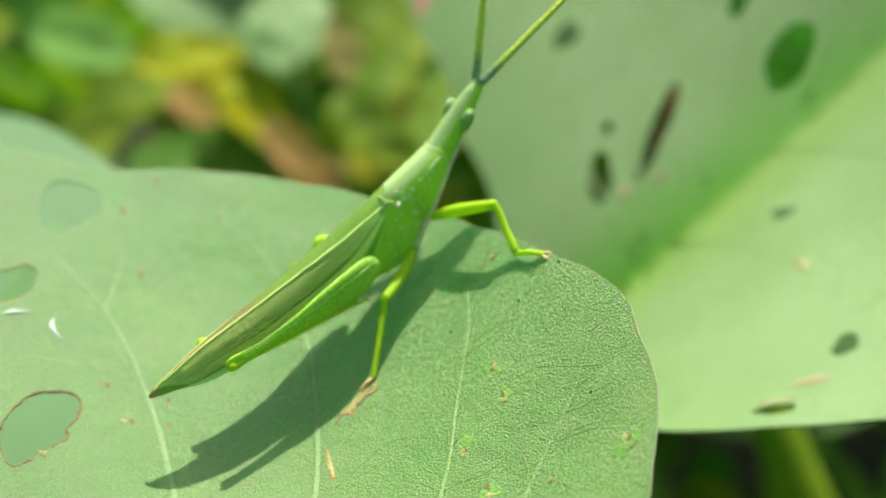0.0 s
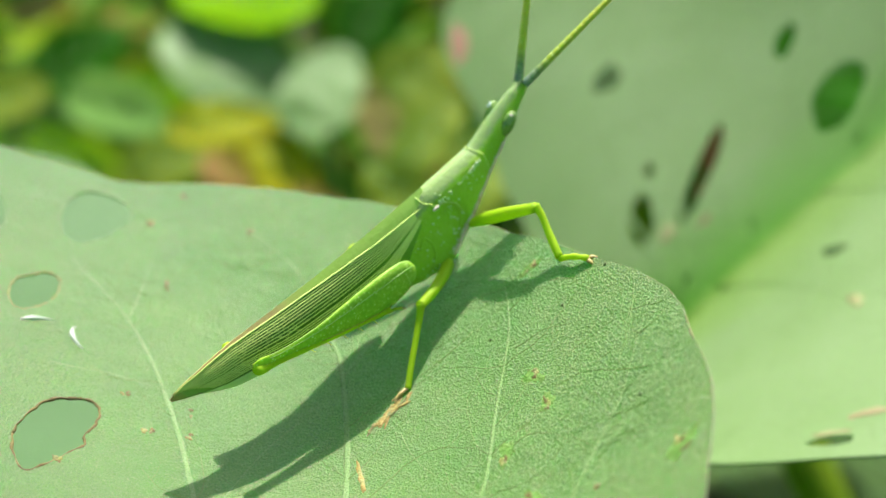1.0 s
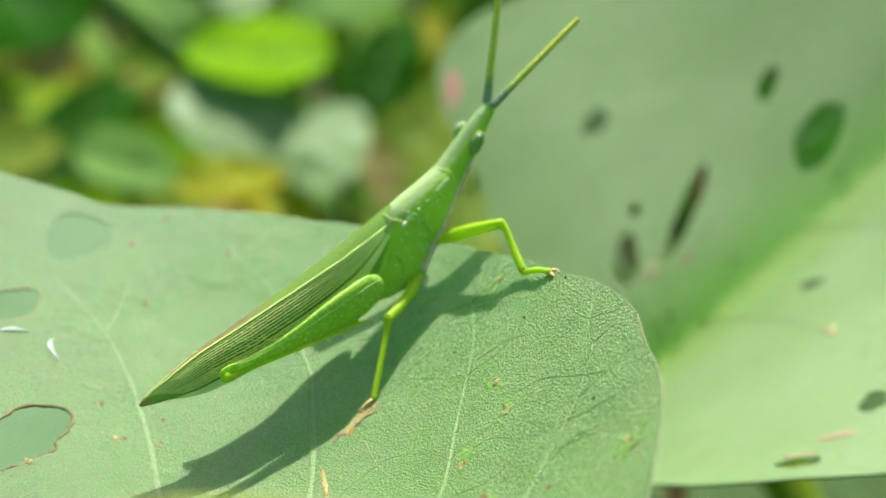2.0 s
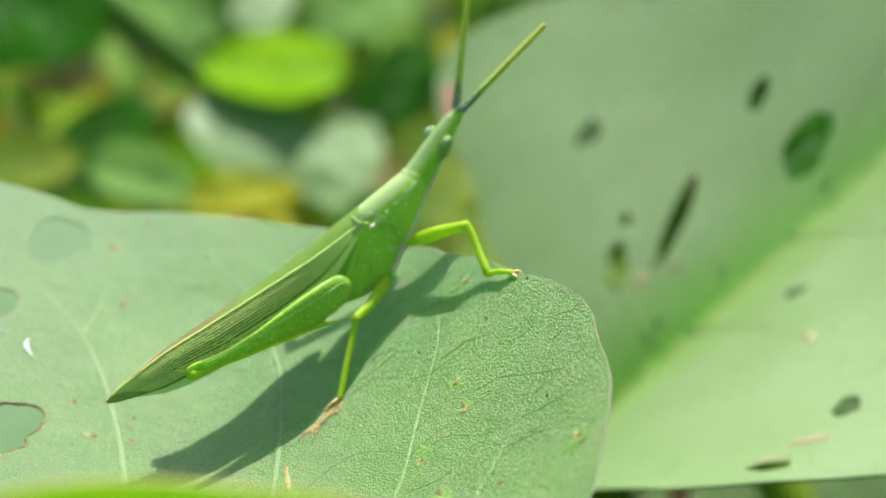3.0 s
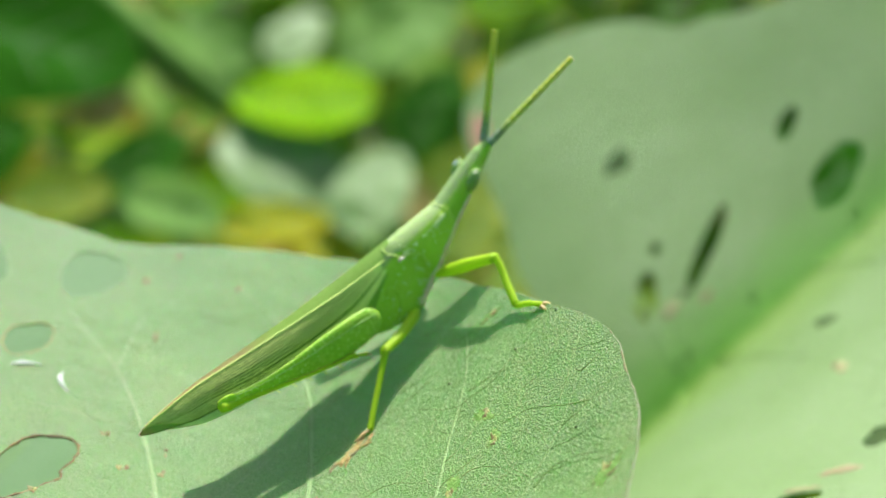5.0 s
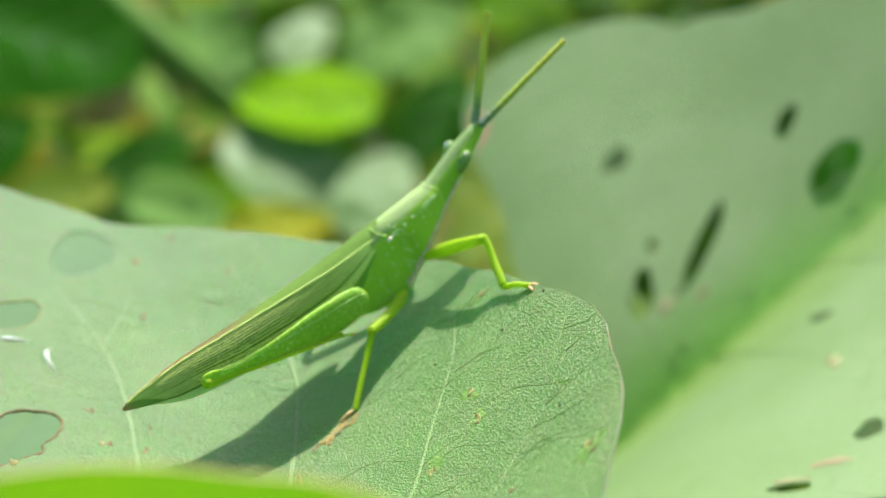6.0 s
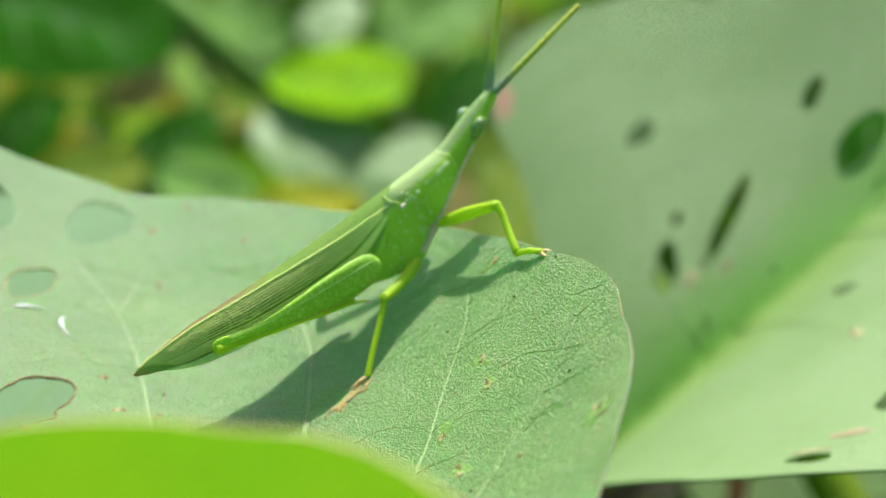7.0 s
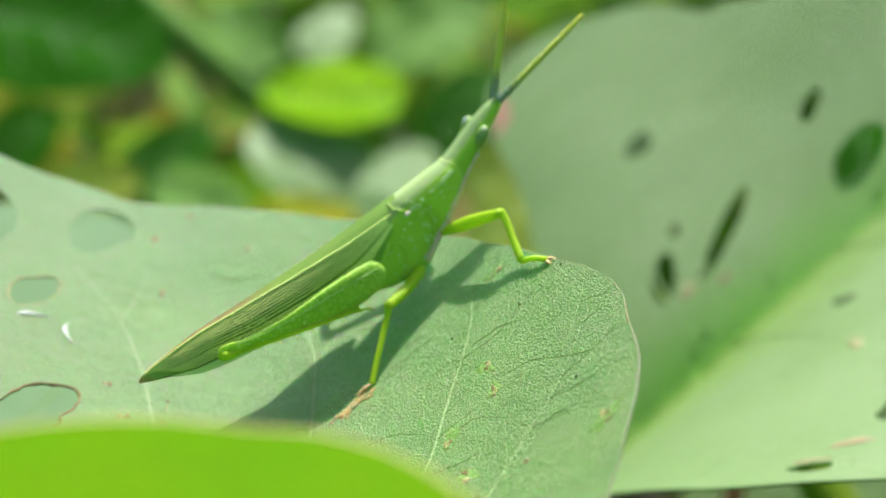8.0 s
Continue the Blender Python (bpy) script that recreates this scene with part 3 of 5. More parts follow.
# ---- a simple leaf of any size ----
def simple_leaf(name, at, length, width, material, label, droop=0.15, fold=0.12, vein_mat=VEIN, seed=1, group="", tip=1.0):
    """Ovate leaf along its own x axis, base at the origin: solid blade, midrib and side veins. Sizes in cm."""
    rng = random.Random(seed)
    leaf = new(name)
    leaf.empty_display_size = 0.01
    leaf.matrix_basis = at
    tagged(leaf, label, "leaf", group)

    def z_at(x, y):
        t = x / length
        return -droop * length * t * t + fold * abs(y) + 0.03 * length * noise.noise((x * 2.2 / length * 2 + seed, y * 3 / width, seed))

    ring = []
    for k in range(64):
        a = 2 * math.pi * k / 64
        x = length * (0.5 - 0.5 * math.cos(a))
        y = width * 0.5 * math.sin(a) * (1.12 - 0.35 * tip * (x / length))
        ring.append((x * (1 + 0.01 * rng.uniform(-1, 1)), y))
    blade("blade", ring, [], z_at, max(length, width) / 22, 0.02, material, leaf, (0, 0, 0))
    n = 14
    on_blade("midrib", [(length * 0.97 * t, 0) for t in np.linspace(0, 1, n)], z_at, [0.012 * length ** 0.5 * (1.6 - 1.2 * t) for t in np.linspace(0, 1, n)], vein_mat, leaf, (0, 0, 0), 0, 6)
    for side in (-1, 1):
        for k in range(4):
            x0 = length * (0.1 + 0.2 * k)
            line = [(x0 + length * 0.2 * t, side * width * 0.40 * t * (1 - 0.16 * k)) for t in np.linspace(0, 1, 6)]
            on_blade("vein", line, z_at, 0.006 * length ** 0.5, vein_mat, leaf, (0, 0, 0), 0, 6)
    return leaf


def facing(x, y, z, turn, lean=50.0, yaw=0.0):
    """Pose for a simple leaf: its blade leans back by lean degrees from upright, its axis turned by turn degrees in that plane. Place in cm."""
    tilt = pose(0, 0, 0, 90 - lean, 0, yaw)
    return Matrix.Translation(Vector((x, y, z)) * CM) @ tilt @ pose(0, 0, 0, 0, 0, turn)


# ---- leaves below and in front ----
def near_leaves():
    low = thing("leaf", (-6.0, 15.0, 24.5), "shaded pale green leaf beneath the chewed leaf", "leaf")

    def low_z(x, y):
        return 23.5 + 0.35 * (y - 12) + 0.01 * (x + 5.5) ** 2 + 0.04 * noise.noise((x, y, 8.0))

    ring = smooth_line([(-3.7, 11.2), (-3.4, 12.6), (-3.6, 14.4), (-3.95, 16.2), (-4.5, 17.1), (-5.1, 17.6), (-5.8, 18.0), (-6.6, 18.2), (-7.8, 18.1), (-8.9, 16.6), (-9.0, 13.8), (-8.2, 11.6), (-6.8, 10.4), (-5.0, 10.2)], 8, True)
    ring = [tuple(p) for p in ring]
    blade("blade", ring, [], low_z, 0.25, 0.02, BLADE_LOW, low, (-6.0, 15.0, 24.5))
    on_blade("midrib", smooth_line([(-8.4, 11.9), (-6.6, 13.4), (-5.2, 16.3)], 8), low_z, 0.04, BLADE_BACK, low, (-6.0, 15.0, 24.5), -0.02, 8)
    under = simple_leaf("leaf", pose(0.030, 0.238, 0.176, 4, 0, -4), 7.0, 7.0, BLADE_SHADED, "smooth leaf below the large folded leaf, colour darkened for shade", 0.05, 0.05, seed=15)
    front = thing("leaf", (-0.8, 3.2, 30.4), "bright yellow-green young leaf, lit through by the sun", "leaf")

    def front_z(x, y):
        return 30.65 - 0.10 * (4.79 - y) - 0.10 * max(0.0, x - 0.1) ** 2 - 0.02 * (x + 0.3) ** 2

    ring = smooth_line([(-3.4, 3.2), (-2.6, 4.2), (-1.87, 4.57), (-1.3, 4.75), (-0.77, 4.79), (-0.36, 4.75), (-0.05, 4.74), (0.1, 4.71), (0.34, 4.63), (0.63, 4.46), (0.78, 4.28), (0.82, 3.6), (0.5, 2.7), (-0.4, 2.0), (-1.6, 1.7), (-2.8, 2.0)], 8, True)
    ring = [tuple(p) for p in ring]
    blade("blade", ring, [], front_z, 0.12, 0.02, BLADE_FRONT, front, (-0.8, 3.2, 30.4))
    on_blade("margin", ring + ring[:1], lambda x, y: front_z(x, y) - 0.01, 0.015, YELLOW_RIM, front, (-0.8, 3.2, 30.4))
    on_blade("midrib", smooth_line([(-2.7, 2.1), (-1.3, 3.0), (0.55, 4.2)], 10), front_z, 0.025, YOUNG_VEIN, front, (-0.8, 3.2, 30.4), 0, 8)


YELLOW_RIM = plain_material("yellowed leaf rim", (0.36, 0.36, 0.06), (0.34, 0.26, 0.06), 200.0, 0.6, 0.3, 0.2, 0.0002)
YOUNG_VEIN = plain_material("young leaf vein", (0.22, 0.42, 0.004), (0.30, 0.46, 0.006), 300.0, 0.5, 0.4, 0.2, 0.0001, (0.5, 0.7, 0.05), 0.4)
near_leaves()


# ---- the grasshopper ----
TAIL = Vector((-2.344, 8.738, 28.448))
FORE, LEFT, UP = Vector((0.6757, 0.6212, 0.3970)), Vector((-0.6491, 0.7566, -0.0790)), Vector((-0.3494, -0.2044, 0.9144))
BODY = Matrix((FORE, LEFT, UP)).transposed().to_4x4()
BODY.translation = TAIL * CM
MID = -0.06   # the body's middle plane in its own space


def granular(name, side_a, side_b, dot, back):
    """Insect skin: darker flanks and a paler back above the shoulder line, pale granules and pits of real relief."""
    g = Graph(name)
    col = g.mix(g.ramp(g.noise(700.0, 3.0, 0.6), [(0.25, (0.2, 0.2, 0.2)), (0.75, (0.8, 0.8, 0.8))]), side_a, side_b)
    sep = g.nodes.new("ShaderNodeSeparateXYZ")
    g.links.new(g.coord, sep.inputs[0])
    # the shoulder line's height along the body, as (mm + 3) / 3
    line = g.ramp(g.math("MULTIPLY", sep.outputs[0], 25.0), [(x / 4.0, ((z * 10 + 3) / 3,) * 3) for x, z in ((2.0, -0.28), (2.57, -0.195), (3.2, -0.155), (3.45, -0.08), (3.8, 0.02))])
    height = g.math("SUBTRACT", g.math("MULTIPLY", g.math("ADD", sep.outputs[2], 0.003), 333.3), line)
    height = g.math("ADD", height, g.math("MULTIPLY", g.math("SUBTRACT", g.noise(1800.0, 2.0), 0.5), 0.10))
    col = g.mix(g.ramp(g.math("ADD", height, 0.5), [(0.45, (0, 0, 0)), (0.56, (1, 1, 1))]), col, back)
    grain = g.cells(5600.0, "F1")
    col = g.mix(g.ramp(grain, [(0.08, (0.45, 0.45, 0.45)), (0.34, (0, 0, 0))]), col, dot)
    fine = g.noise(6500.0, 3.0, 0.7)
    col = g.mix(g.ramp(fine, [(0.30, (0.4, 0.4, 0.4)), (0.48, (0, 0, 0))]), col, tuple(c * 0.7 for c in side_a))
    n = g.bump(grain, -0.7, 0.00016)
    n = g.bump(g.noise(3000.0, 3.0), 0.35, 0.00016, n)
    return g.surface(col, 0.6, n, 0.2, scatter=(0.3, (1.0, 1.5, 0.25)))


SKIN = granular("green insect skin", (0.25, 0.50, 0.014), (0.35, 0.57, 0.05), (0.42, 0.56, 0.20), (0.24, 0.345, 0.11))
HEAD_SKIN = granular("green head skin", (0.22, 0.46, 0.015), (0.30, 0.52, 0.04), (0.36, 0.46, 0.20), (0.20, 0.30, 0.10))
BELLY = plain_material("pale green belly", (0.18, 0.38, 0.03), (0.28, 0.47, 0.07), 300.0, 0.5, 0.35, 0.3, 0.0001)
LEG = plain_material("yellow-green leg", (0.30, 0.49, 0.006), (0.40, 0.57, 0.012), 400.0, 0.55, 0.25, 0.5, 0.0001, (0.55, 0.8, 0.008), 0.4, fine=4500.0)
FOOT = plain_material("reddish foot", (0.36, 0.33, 0.06), (0.48, 0.32, 0.13), 900.0, 0.5, 0.4, 0.2, 0.0001)
PEARL = plain_material("pale wart", (0.50, 0.66, 0.26), (0.66, 0.76, 0.42), 900.0, 0.45, 0.3, 0.1, 0.0001)
HINGE = plain_material("cream horn", (0.56, 0.46, 0.30), (0.70, 0.64, 0.48), 900.0, 0.4, 0.5, 0.2, 0.0001)
HAZE = plain_material("blue-grey eye cap", (0.20, 0.30, 0.22), (0.34, 0.42, 0.34), 900.0, 0.3, 0.5, 0.2, 0.0001)
BROWN_LINE = plain_material("reddish brown line", (0.46, 0.24, 0.12), (0.80, 0.66, 0.46), 1300.0, 0.5, 0.4, 0.4, 0.0001)


def thigh_material():
    """Green thigh with a herringbone of paler raised bumps."""
    g = Graph("green thigh")
    bumps = g.cells(3600.0, "F1")
    sep = g.nodes.new("ShaderNodeSeparateXYZ")
    g.links.new(g.coord, sep.inputs[0])
    lengthwise = g.ramp(g.math("MULTIPLY", sep.outputs[0], 1 / 0.024), [(0.28, (0.35, 0.53, 0.006)), (0.42, (0.30, 0.48, 0.010)), (0.70, (0.25, 0.44, 0.020)), (0.95, (0.28, 0.45, 0.05))])
    col = g.mix(g.ramp(g.noise(600.0, 3.0), [(0.3, (0, 0, 0)), (0.7, (0.5, 0.5, 0.5))]), lengthwise, (0.20, 0.42, 0.04))
    # granules stand in slanting rows
    rows = g.node("ShaderNodeTexWave", Vector=g.coord, Scale=520.0, Distortion=3.0, Detail=2.0, Detail_Scale=2.0).outputs["Fac"]
    dots = g.math("MULTIPLY", g.ramp(bumps, [(0.12, (1, 1, 1)), (0.34, (0, 0, 0))]), g.ramp(rows, [(0.25, (0.25, 0.25, 0.25)), (0.7, (1, 1, 1))]))
    col = g.mix(g.math("MULTIPLY", dots, 0.85), col, (0.52, 0.66, 0.24))
    col = g.mix(g.ramp(bumps, [(0.42, (0, 0, 0)), (0.80, (0.45, 0.45, 0.45))]), col, (0.14, 0.32, 0.010))
    return g.surface(col, 0.55, g.bump(bumps, -0.9, 0.00032), 0.25, scatter=(0.15, (0.8, 1.2, 0.15)))


FEMUR = thigh_material()
KEEL = plain_material("thigh ridge", (0.24, 0.42, 0.06), (0.34, 0.50, 0.14), 900.0, 0.55, 0.3, 0.5, 0.0001, fine=4500.0)
KEEL_LOW = plain_material("thigh lower edge", (0.34, 0.40, 0.02), (0.40, 0.30, 0.08), 500.0, 0.55, 0.3, 0.4, 0.0001, fine=4500.0)
HINDWING = plain_material("clear hind wing", (0.48, 0.62, 0.30), (0.62, 0.72, 0.46), 900.0, 0.35, 0.4, 0.4, 0.0001, (0.6, 0.85, 0.35), 0.6)
# palest stop paints the eye's highlight into the colour
EYE = axis_material("glossy eye", [(0.0, (0.10, 0.21, 0.03)), (0.55, (0.12, 0.22, 0.045)), (0.84, (0.17, 0.24, 0.08)), (0.98, (0.40, 0.38, 0.26))], 0.0021, 0, 0.10, 0.6, 2500.0, 0.05)
WING = axis_material("folded forewing", [(0.0, (0.30, 0.17, 0.05)), (0.05, (0.16, 0.29, 0.05)), (0.14, (0.12, 0.25, 0.02)), (0.28, (0.030, 0.10, 0.003)), (0.70, (0.028, 0.11, 0.003)), (0.90, (0.14, 0.33, 0.015)), (1.0, (0.24, 0.47, 0.03))], 0.026, 0, 0.45, 0.4, 2600.0, 0.3, 0.0001, (0.25, 0.45, 0.04), 0.06, fleck=0.06)
WING_TOP = axis_material("wing back field", [(0.0, (0.30, 0.13, 0.05)), (0.20, (0.40, 0.21, 0.09)), (0.40, (0.36, 0.28, 0.09)), (0.52, (0.29, 0.46, 0.06)), (1.0, (0.27, 0.47, 0.06))], 0.026, 0, 0.5, 0.4, 2600.0, 0.3, 0.0001, (0.45, 0.6, 0.15), 0.2)
WING_VEIN = axis_material("wing vein", [(0.0, (0.42, 0.28, 0.10)), (0.05, (0.42, 0.50, 0.12)), (0.5, (0.60, 0.72, 0.18)), (1.0, (0.56, 0.72, 0.15))], 0.026, 0, 0.4, 0.4, 2600.0, 0.1)
ANTENNA = axis_material("antenna", [(0.0, (0.07, 0.13, 0.13)), (0.14, (0.09, 0.17, 0.06)), (0.24, (0.30, 0.40, 0.01)), (0.85, (0.48, 0.50, 0.005)), (0.97, (0.45, 0.22, 0.03))], 0.0118, 0, 0.45, 0.4, 2500.0, 0.2)


def rings(sections, sides=28, roof=0.0, flat_top=0.0):
    """A body lofted through (x, top, bottom, half width): egg-shaped rings, narrower above by roof."""
    secs = smooth_line(sections, 6)
    verts, faces = [], []
    for x, top, bottom, w in secs:
        for k in range(sides):
            a = 2 * math.pi * k / sides
            s, c = math.sin(a), math.cos(a)
            y = w * s * (1 - roof * max(0.0, c)) * (1 - 0.25 * max(0.0, -c))
            z = (top + bottom) / 2 + (top - bottom) / 2 * math.copysign(abs(c) ** (1 - flat_top * 0.3), c)
            verts.append((x, y + MID, z))
    n = len(secs)
    for i in range(n - 1):
        for k in range(sides):
            k2 = (k + 1) % sides
            faces.append((i * sides + k, (i + 1) * sides + k, (i + 1) * sides + k2, i * sides + k2))
    faces.append(tuple(range(sides)))
    faces.append(tuple((n - 1) * sides + k for k in range(sides - 1, -1, -1)))
    return scaled(verts), faces


def ball(cx, cy, cz, rx, ry, rz, u=14, v=9):
    verts, faces = [(cx, cy, cz + rz)], []
    for i in range(1, v):
        b = math.pi * i / v
        for k in range(u):
            a = 2 * math.pi * k / u
            verts.append((cx + rx * math.sin(b) * math.cos(a), cy + ry * math.sin(b) * math.sin(a), cz + rz * math.cos(b)))
    verts.append((cx, cy, cz - rz))
    last = len(verts) - 1
    for k in range(u):
        faces.append((0, 1 + k, 1 + (k + 1) % u))
        faces.append((last, last - u + (k + 1) % u, last - u + k))
    for i in range(v - 2):
        for k in range(u):
            a, b = 1 + i * u + k, 1 + i * u + (k + 1) % u
            faces.append((a, a + u, b + u, b))
    return verts, faces


def to_body(x, y, lift=0.015):
    """A point of the perch leaf in the insect's own space, cm."""
    w = Vector((x, y, perch_z(x, y) + lift)) - TAIL
    return Vector((w.dot(FORE), w.dot(LEFT), w.dot(UP)))


# the body's sections: x, ridge height, shoulder half width and height, lower edge half width and height (cm)
SECTIONS = [(1.95, -0.2, 0.087, -0.331, 0.112, -0.614), (2.2, -0.16, 0.103, -0.295, 0.136, -0.717), (2.45, -0.115, 0.112, -0.247, 0.144, -0.763), (2.57, -0.108, 0.114, -0.227, 0.143, -0.753),
            (2.7, -0.11, 0.114, -0.22, 0.139, -0.677), (2.85, -0.115, 0.112, -0.214, 0.134, -0.592), (3.0, -0.12, 0.108, -0.206, 0.127, -0.491), (3.1, -0.122, 0.103, -0.197, 0.121, -0.43),
            (3.2, -0.112, 0.098, -0.179, 0.114, -0.369), (3.3, -0.085, 0.098, -0.149, 0.107, -0.313), (3.45, -0.035, 0.09, -0.097, 0.096, -0.237), (3.6, 0.012, 0.078, -0.05, 0.079, -0.165),
            (3.75, 0.045, 0.058, -0.006, 0.057, -0.092), (3.86, 0.05, 0.038, 0.011, 0.038, -0.04), (3.92, 0.035, 0.014, 0.015, 0.014, -0.002)]


def body_point(x, s, side, out=0.0):
    """A point of the body's skin: s runs from the ridge (0) over the shoulder (0.3) and the lower edge (0.8) to the underside (1)."""
    cols = np.array(SECTIONS).T
    zr, wc, zc, wb, zb = (float(np.interp(x, cols[0], c)) for c in cols[1:])
    ring = [(0.0, zr), (0.55 * wc, zr + 0.30 * (zc - zr)), (wc, zc), (0.5 * (wc + wb) + 0.012, 0.5 * (zc + zb)), (wb, zb), (0.6 * wb, zb - 0.035), (0.0, zb - 0.045)]
    at = [0.0, 0.16, 0.30, 0.55, 0.80, 0.90, 1.0]
    k = max(0, min(5, int(np.searchsorted(at, s, "right")) - 1))
    t = (s - at[k]) / (at[k + 1] - at[k])
    p = [np.array(ring[max(0, min(6, j))]) for j in (k - 1, k, k + 1, k + 2)]
    if k == 0:
        p[0] = np.array((-ring[1][0], ring[1][1]))
    if k == 5:
        p[3] = np.array((-ring[5][0], ring[5][1]))
    a, b, c, d = p
    q = 0.5 * (2 * b + (c - a) * t + (2 * a - 5 * b + 4 * c - d) * t * t + (3 * b - a - 3 * c + d) * t ** 3)
    g = 0.5 * ((c - a) + 2 * (2 * a - 5 * b + 4 * c - d) * t + 3 * (3 * b - a - 3 * c + d) * t * t)
    m = np.array((-g[1], g[0])) / max(1e-6, math.hypot(*g))
    return Vector((x, MID + side * (q[0] + out * m[0]), q[1] + out * m[1]))


def loft(start, end, steps, out=0.0, cells=22, shut=True):
    """Skin of the body between two margins, each given as x over s; closed round both sides and, where shut, at its ends."""
    around = [(s, -1) for s in np.linspace(0, 1, cells + 1)] + [(s, 1) for s in np.linspace(1, 0, cells + 1)[1:-1]]
    n, verts, faces = len(around), [], []
    for i in range(steps + 1):
        t = i / steps
        for s, side in around:
            verts.append(body_point(start(s) + (end(s) - start(s)) * t, s, side, out * min(1.0, 0.25 + 6 * t, 0.25 + 6 * (1 - t))))
    for i in range(steps):
        for k in range(n):
            k2 = (k + 1) % n
            faces.append((i * n + k, i * n + k2, (i + 1) * n + k2, (i + 1) * n + k))
    if shut:
        faces += [tuple(range(n - 1, -1, -1)), tuple(steps * n + k for k in range(n))]
    return scaled(verts), faces


def rear_margin(s):
    """Where the shield behind the head ends, over the back and down the flank."""
    return float(np.interp(s, [0, 0.2, 0.30, 0.36, 0.45, 0.6, 0.8, 1], [2.52, 2.535, 2.60, 2.70, 2.78, 2.80, 2.76, 2.74]))


def front_margin(s):
    return float(np.interp(s, [0, 0.15, 0.3, 0.8, 1], [3.155, 3.175, 3.215, 3.195, 3.19]))


def wing_ridge(x):
    return np.interp(x, [0, 0.15, 0.35, 0.6, 1.0, 1.5, 2.0, 2.62], [0.0, 0.045, 0.072, 0.066, 0.022, -0.028, -0.062, -0.082])


def back_reach(x):
    """How far the plain back field reaches down the wing."""
    return float(np.interp(x, [0, 0.5, 1.4, 2.62], [0.10, 0.11, 0.20, 0.36]))


def wing_point(x, v, side, out=0.0):
    """A point of the folded forewing: v runs from the ridge (0) to the lower edge (1)."""
    w = np.interp(x, [0, 0.12, 0.4, 1.0, 2.0, 2.62], [0.004, 0.035, 0.080, 0.128, 0.158, 0.150]) + out
    d = np.interp(x, [0, 0.12, 0.4, 1.0, 2.0, 2.62], [0.004, 0.09, 0.22, 0.36, 0.46, 0.43])
    mid = MID * min(1.0, x / 0.3)
    return (x, mid + side * (0.001 + w * math.sin(v * 1.5) ** 1.1), wing_ridge(x) + out * 0.5 - d * (0.45 * v + 0.55 * v * v))


